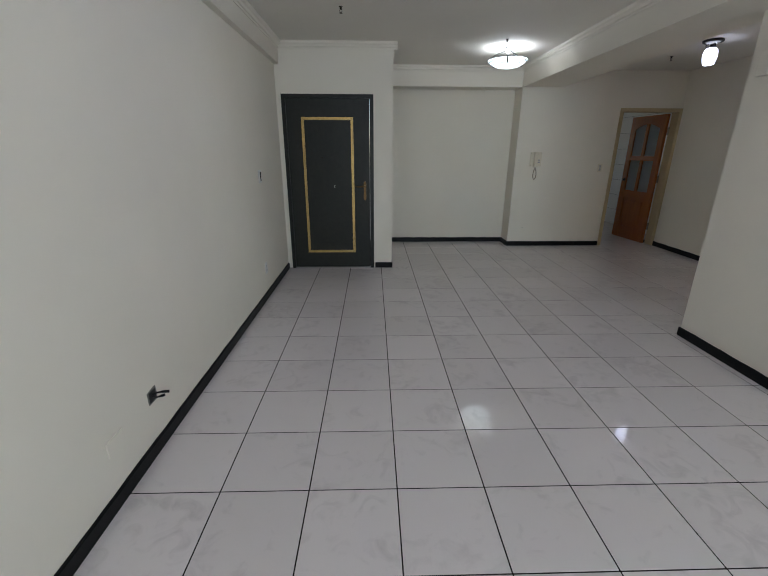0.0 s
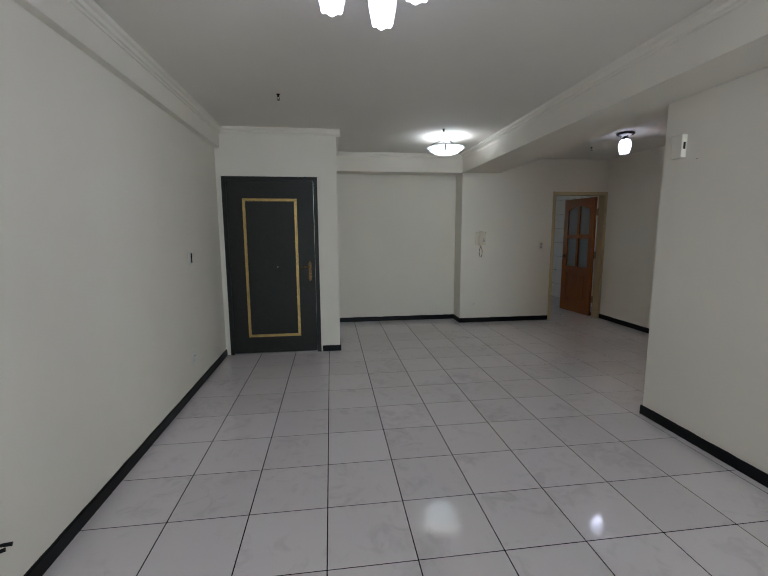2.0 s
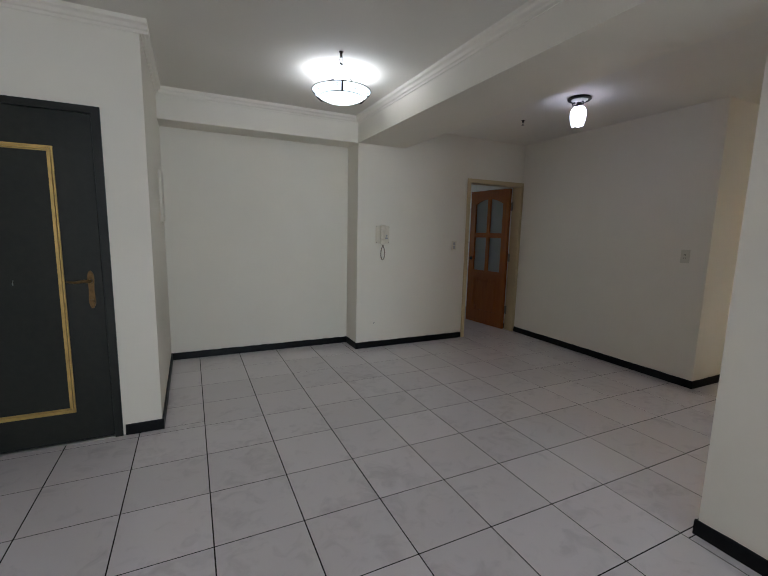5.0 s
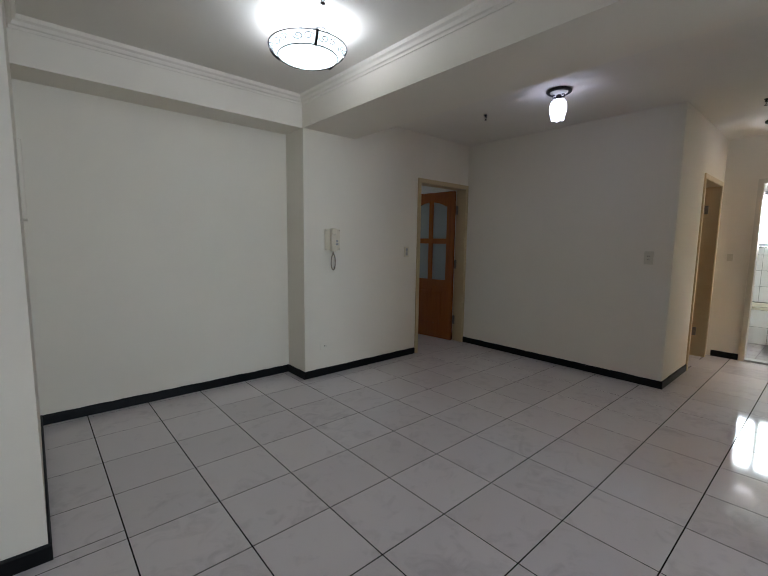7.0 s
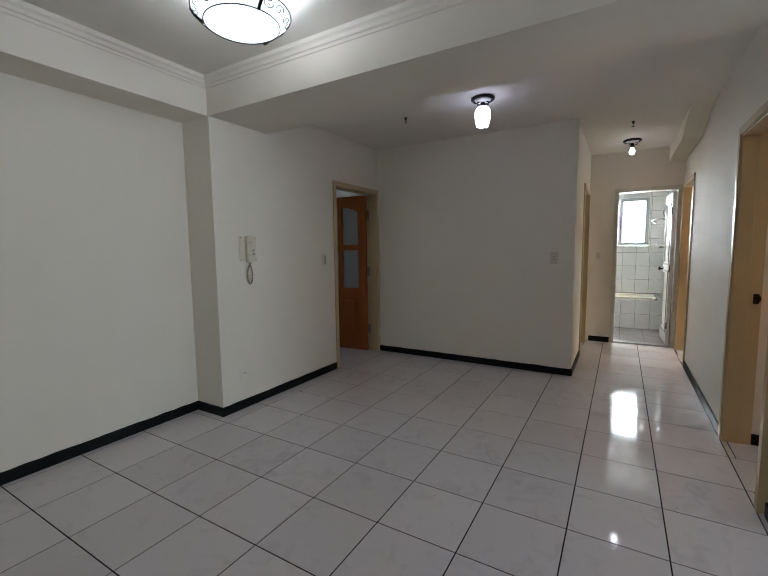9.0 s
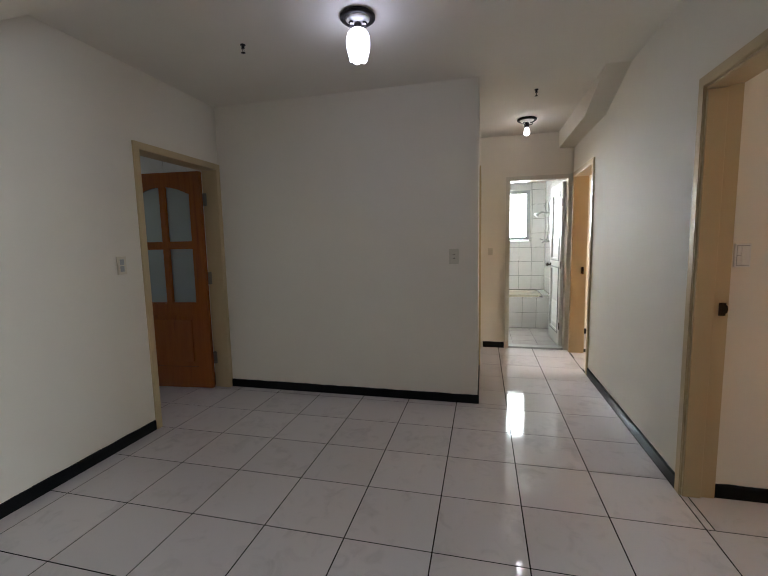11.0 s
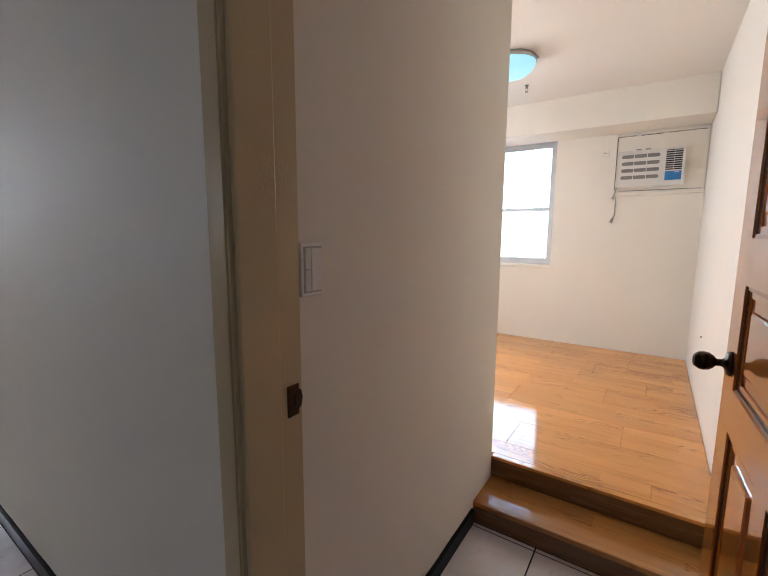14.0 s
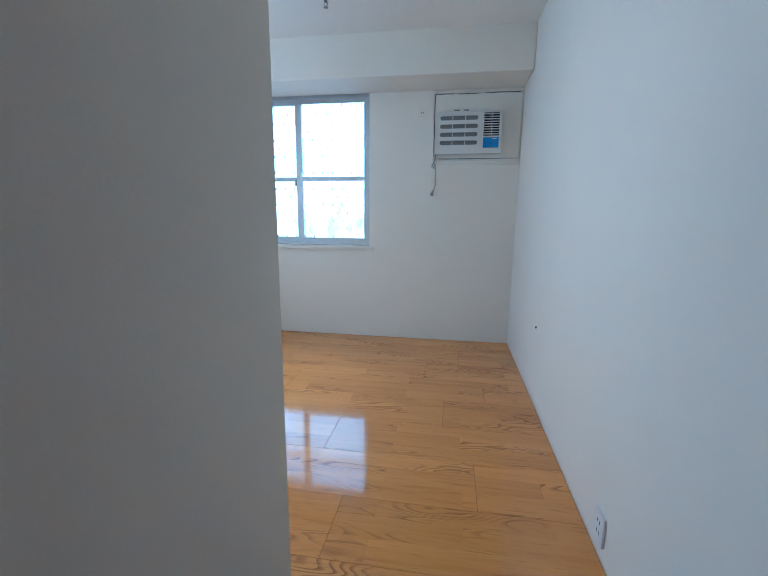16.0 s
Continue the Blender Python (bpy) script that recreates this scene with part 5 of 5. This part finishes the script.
# ---- bathroom ----
tubb = thing("bathtub", (8.05, 3.75, 0), "cream sunken bathtub in a white tiled surround", "bathtub")
bm = B()
n = 32
ex, ey, rx, ry = 8.06, 3.78, 0.27, 0.50
rings = []
for r, z in ((1.12, 0.502), (1.0, 0.506), (0.94, 0.495), (0.86, 0.30), (0.7, 0.2), (0.02, 0.19)):
    rings.append([bm.verts.new((ex + rx * r * math.cos(2 * math.pi * k / n), ey + ry * r * math.sin(2 * math.pi * k / n), z)) for k in range(n)])
for a, b in zip(rings, rings[1:]):
    for k in range(n):
        bm.faces.new([a[k], a[(k + 1) % n], b[(k + 1) % n], b[k]]).smooth = True
outer = []
for k in range(n):
    a = 2 * math.pi * k / n
    c, s = math.cos(a), math.sin(a)
    q = 1 / max(abs(c) / 0.345, abs(s) / 0.57)
    outer.append(bm.verts.new((ex + c * q, ey + s * q, 0.502)))
for k in range(n):
    bm.faces.new([outer[k], outer[(k + 1) % n], rings[0][(k + 1) % n], rings[0][k]])
low = [bm.verts.new((v.co.x, v.co.y, 0.47)) for v in outer]
for k in range(n):
    bm.faces.new([low[k], low[(k + 1) % n], outer[(k + 1) % n], outer[k]])
bmesh.ops.recalc_face_normals(bm, faces=bm.faces[:])
part("basin", bm, TUB, tubb, "cream acrylic basin")
bm = B()
box(bm, XT + 0.008, XT + 0.03, YR + 0.02, 4.9, -0.004, 0.468)
box(bm, XT + 0.03, XK - 0.002, YR + 0.02, 3.19, -0.004, 0.468)
box(bm, XT + 0.03, XK - 0.002, 4.37, 4.9, -0.004, 0.468)
part("surround", bm, BATH_GROUT, tubb)

shower = thing("shower_mixer", (7.9, YR + 0.02, 0.6), "chrome shower mixer with hose and hand shower", "shower")
part("mixer", tube(B(), [(7.93, YR + 0.02, 1.31), (7.93, YR + 0.09, 1.31), (7.93, YR + 0.13, 1.29)], [0.02, 0.018, 0.012], 12), STEEL, shower, "chrome mixer spout")
part("lever", tube(B(), [(7.93, YR + 0.07, 1.32), (7.9, YR + 0.16, 1.35)], 0.008, 8), STEEL, shower)
part("bracket", tube(B(), [(7.93, YR + 0.02, 1.74), (7.93, YR + 0.10, 1.74)], 0.016, 10), STEEL, shower)
part("hand_shower", tube(B(), [(7.93, YR + 0.06, 1.74), (7.93, YR + 0.13, 1.755), (7.93, YR + 0.19, 1.735), (7.93, YR + 0.22, 1.70)], [0.013, 0.014, 0.022, 0.04], 12), STEEL, shower, "chrome hand shower")
part("hose", tube(B(), [(7.93, YR + 0.05, 1.73), (7.91, YR + 0.10, 1.85), (7.89, YR + 0.06, 1.93), (7.88, YR + 0.04, 1.80), (7.87, YR + 0.05, 1.5), (7.89, YR + 0.06, 1.33)], 0.008, 8), STEEL, shower, "steel shower hose")

# ---- bedroom steps ----
st = thing("bedroom_step", (3.12, 1.77, 0), "varnished brown wooden step up to the bedroom", "step")
part("riser", box(B(), XB + 0.002, XQ - 0.002, 1.844, 1.856, 0.0, 0.082), RISER, st, "dark brown wooden riser")
part("tread", box(B(), XB + 0.002, XQ - 0.002, YQ + 0.002, 1.866, 0.082, 0.106, 0.005), TREAD, st, "brown oak laminate tread")
part("core", box(B(), XB + 0.002, XQ - 0.002, YQ + 0.002, 1.842, 0.0, 0.081), RISER, st)
part("upper_riser", box(B(), XB + 0.002, XQ - 0.002, YQ - 0.012, YQ + 0.001, 0.107, ZF - 0.016), RISER, st, "dark brown wooden riser")
part("nosing", box(B(), XB + 0.002, XQ - 0.002, YQ - 0.03, YQ + 0.008, ZF - 0.016, ZF + 0.001, 0.004), PLANK, st, "rounded oak nosing")

# ---- small marks ----
part("nail_head", tube(B(), [(XB, 0.167, 0.643), (XB + 0.006, 0.167, 0.643)], 0.006, 8), IRON, thing("wall_nail", (XB, 0.167, 0.64), "small dark nail in the bedroom wall", "nail"))

# ---- laminate planks ----
PW = 0.29
JOINT = {5: 2.905, 3: 3.045, 1: 3.185, 0: 4.16, -1: 3.32, -2: 4.30, 2: 3.72, 4: 3.55}
for k in range(5, -5, -1):
    y0, y1 = max(0.01 + PW * k, YB + 0.002), min(0.01 + PW * (k + 1), YQ - 0.03)
    if y1 - y0 < 0.01:
        continue
    cut = JOINT.get(k, 3.9)
    xs = [cut + 1.21 * q for q in range(-2, 4)]
    xs = [XB + 0.002] + [q for q in xs if XB + 0.03 < q < 5.56] + [5.598]
    for x0, x1 in zip(xs, xs[1:]):
        bm = B()
        box(bm, x0 + 0.0005, x1 - 0.0005, y0 + 0.0005, y1 - 0.0005, ZF - 0.010, ZF, 0.0006, 1)
        part("plank", bm, PLANK, bed_floor)

# ---- bathroom tiles ----


def tile_wall(parent, axis, u0, u1, v0, v1, du, dv, w0, w1, mat, skip=(), u_off=0.0, gap=0.004):
    """Tiles of du by dv laid from u0 and v0, cut at the edges and round the holes in skip."""
    us, u = [], u0 - u_off
    cache = {}
    while u < u1 - 0.01:
        us.append((max(u, u0), min(u + du, u1)))
        u += du
    v = v0
    while v < v1 - 0.01:
        c, d = v, min(v + dv, v1)
        for a, b in us:
            cells = [(a, b, c, d)]
            for h in skip:
                nxt = []
                for p in cells:
                    if p[1] <= h[0] or p[0] >= h[1] or p[3] <= h[2] or p[2] >= h[3]:
                        nxt.append(p)
                        continue
                    if p[0] < h[0]:
                        nxt.append((p[0], h[0], p[2], p[3]))
                    if p[1] > h[1]:
                        nxt.append((h[1], p[1], p[2], p[3]))
                    m0, m1 = max(p[0], h[0]), min(p[1], h[1])
                    if p[2] < h[2]:
                        nxt.append((m0, m1, p[2], h[2]))
                    if p[3] > h[3]:
                        nxt.append((m0, m1, h[3], p[3]))
                cells = nxt
            for p in cells:
                if p[1] - p[0] < 0.015 or p[3] - p[2] < 0.015:
                    continue
                key = (round(p[1] - p[0], 3), round(p[3] - p[2], 3), axis)
                cu, cv = (p[0] + p[1]) / 2, (p[2] + p[3]) / 2
                loc = {"x": (cu, w0, cv), "y": (w0, cu, cv), "z": (cu, cv, w0)}[axis]
                if key not in cache:
                    bm = B()
                    hu, hv = (p[1] - p[0] - gap) / 2, (p[3] - p[2] - gap) / 2
                    t = w1 - w0
                    lo, hi = min(0, t), max(0, t)
                    if axis == "x":
                        box(bm, -hu, hu, lo, hi, -hv, hv, 0.0012, 1)
                    elif axis == "y":
                        box(bm, lo, hi, -hu, hu, -hv, hv, 0.0012, 1)
                    else:
                        box(bm, -hu, hu, -hv, hv, lo, hi, 0.0012, 1)
                    me = bpy.data.meshes.new("tile")
                    bm.to_mesh(me)
                    bm.free()
                    me.materials.append(mat)
                    cache[key] = me
                ob = new("tile", cache[key])
                ob.parent = parent
                ob.location = Vector(loc) - ORIGIN[parent]
        v += dv


bw = bpy.data.objects["wall_bath_window"]
solo("grout_bath_window", box(B(), XK - 0.004, XK - 0.0005, YR + 0.02, 4.9, 0.46, 1.33), BATH_GROUT, "grey tile joints under the bathroom window", "grout", "structure")
solo("grout_bath_window", box(B(), XK - 0.004, XK - 0.0005, YR + 0.02, 3.31, 1.331, 2.27), BATH_GROUT, "grey tile joints beside the bathroom window", "grout", "structure")
tile_wall(bw, "y", YR + 0.02, 4.9, 0.508, 2.27, 0.2, 0.235, XK - 0.0045, XK - 0.010, BATH_TILE, [(3.31, 4.43, 1.32, 2.16)])
br = bpy.data.objects["wall_bath_right"]
tile_wall(br, "x", XH + 0.16, XK - 0.012, 0.508, 2.27, 0.2, 0.235, YR + 0.0105, YR + 0.018, BATH_TILE)
tile_wall(tubb, "y", YR + 0.02, 4.9, 0.0, 0.47, 0.2, 0.235, XT + 0.0075, XT, BATH_TILE)
tile_wall(tubb, "z", XT, XK - 0.012, YR + 0.02, 3.2, 0.2, 0.2, 0.469, 0.505, BATH_TILE)
tile_wall(bath_floor, "z", XH + 0.12, XT, YR + 0.02, 4.9, 0.3, 0.3, -0.006, 0.0, BATH_FLOOR)
ks = bpy.data.objects["wall_kitchen_side"]
tile_wall(ks, "y", YN + 0.14, 9.6, 0.0, 2.42, 0.3, 0.3, 5.0795, 5.074, BATH_TILE)

# ---- floor tiles ----
GX, GY, PITCH = 0.09, 2.28, 0.4
full = {}


def floor_tile(a, b, c, d):
    if b - a < 0.012 or d - c < 0.012:
        return
    key = (round(b - a, 3), round(d - c, 3))
    if key not in full:
        bm = B()
        hu, hv = (b - a - 0.0058) / 2, (d - c - 0.0058) / 2
        box(bm, -hu, hu, -hv, hv, -0.006, 0.0, 0.0007, 1)
        me = bpy.data.meshes.new("tile")
        bm.to_mesh(me)
        bm.free()
        me.materials.append(TILE)
        full[key] = me
    ob = new("tile", full[key])
    ob.parent = floor
    ob.location = Vector(((a + b) / 2, (c + d) / 2, 0.0)) - ORIGIN[floor]


SPACES = [(XW, XR, -1.12, YR_END), (XW, XE, YR_END, YE), (XP, XE, YE, YN), (XP, XC, YN, YA), (XE, XH, YR, YL), (3.655, XE, YN, YN + 0.45), (5.5, 6.36, YR - 0.4, YR), (5.44, 6.3, YL, YL + 0.4)]
for i in range(-4, 18):
    for j in range(-12, 13):
        a, c = GX + PITCH * i, GY + PITCH * j
        b, d = a + PITCH, c + PITCH
        # one tile may lie in several spaces: join the pieces that meet
        pieces = []
        for x0, x1, y0, y1 in SPACES + [(2.672, 3.597, 1.857, YR_END)]:
            p = (max(a, x0), min(b, x1), max(c, y0), min(d, y1))
            if p[1] - p[0] > 0.004 and p[3] - p[2] > 0.004:
                pieces.append(p)
        merged = True
        while merged and len(pieces) > 1:
            merged = False
            for s in range(len(pieces)):
                for t in range(s + 1, len(pieces)):
                    p, q = pieces[s], pieces[t]
                    if abs(p[0] - q[0]) < 1e-6 and abs(p[1] - q[1]) < 1e-6 and (abs(p[3] - q[2]) < 1e-6 or abs(q[3] - p[2]) < 1e-6):
                        pieces[s] = (p[0], p[1], min(p[2], q[2]), max(p[3], q[3]))
                    elif abs(p[2] - q[2]) < 1e-6 and abs(p[3] - q[3]) < 1e-6 and (abs(p[1] - q[0]) < 1e-6 or abs(q[1] - p[0]) < 1e-6):
                        pieces[s] = (min(p[0], q[0]), max(p[1], q[1]), p[2], p[3])
                    else:
                        continue
                    pieces.pop(t)
                    merged = True
                    break
                if merged:
                    break
        for p in pieces:
            floor_tile(*p)
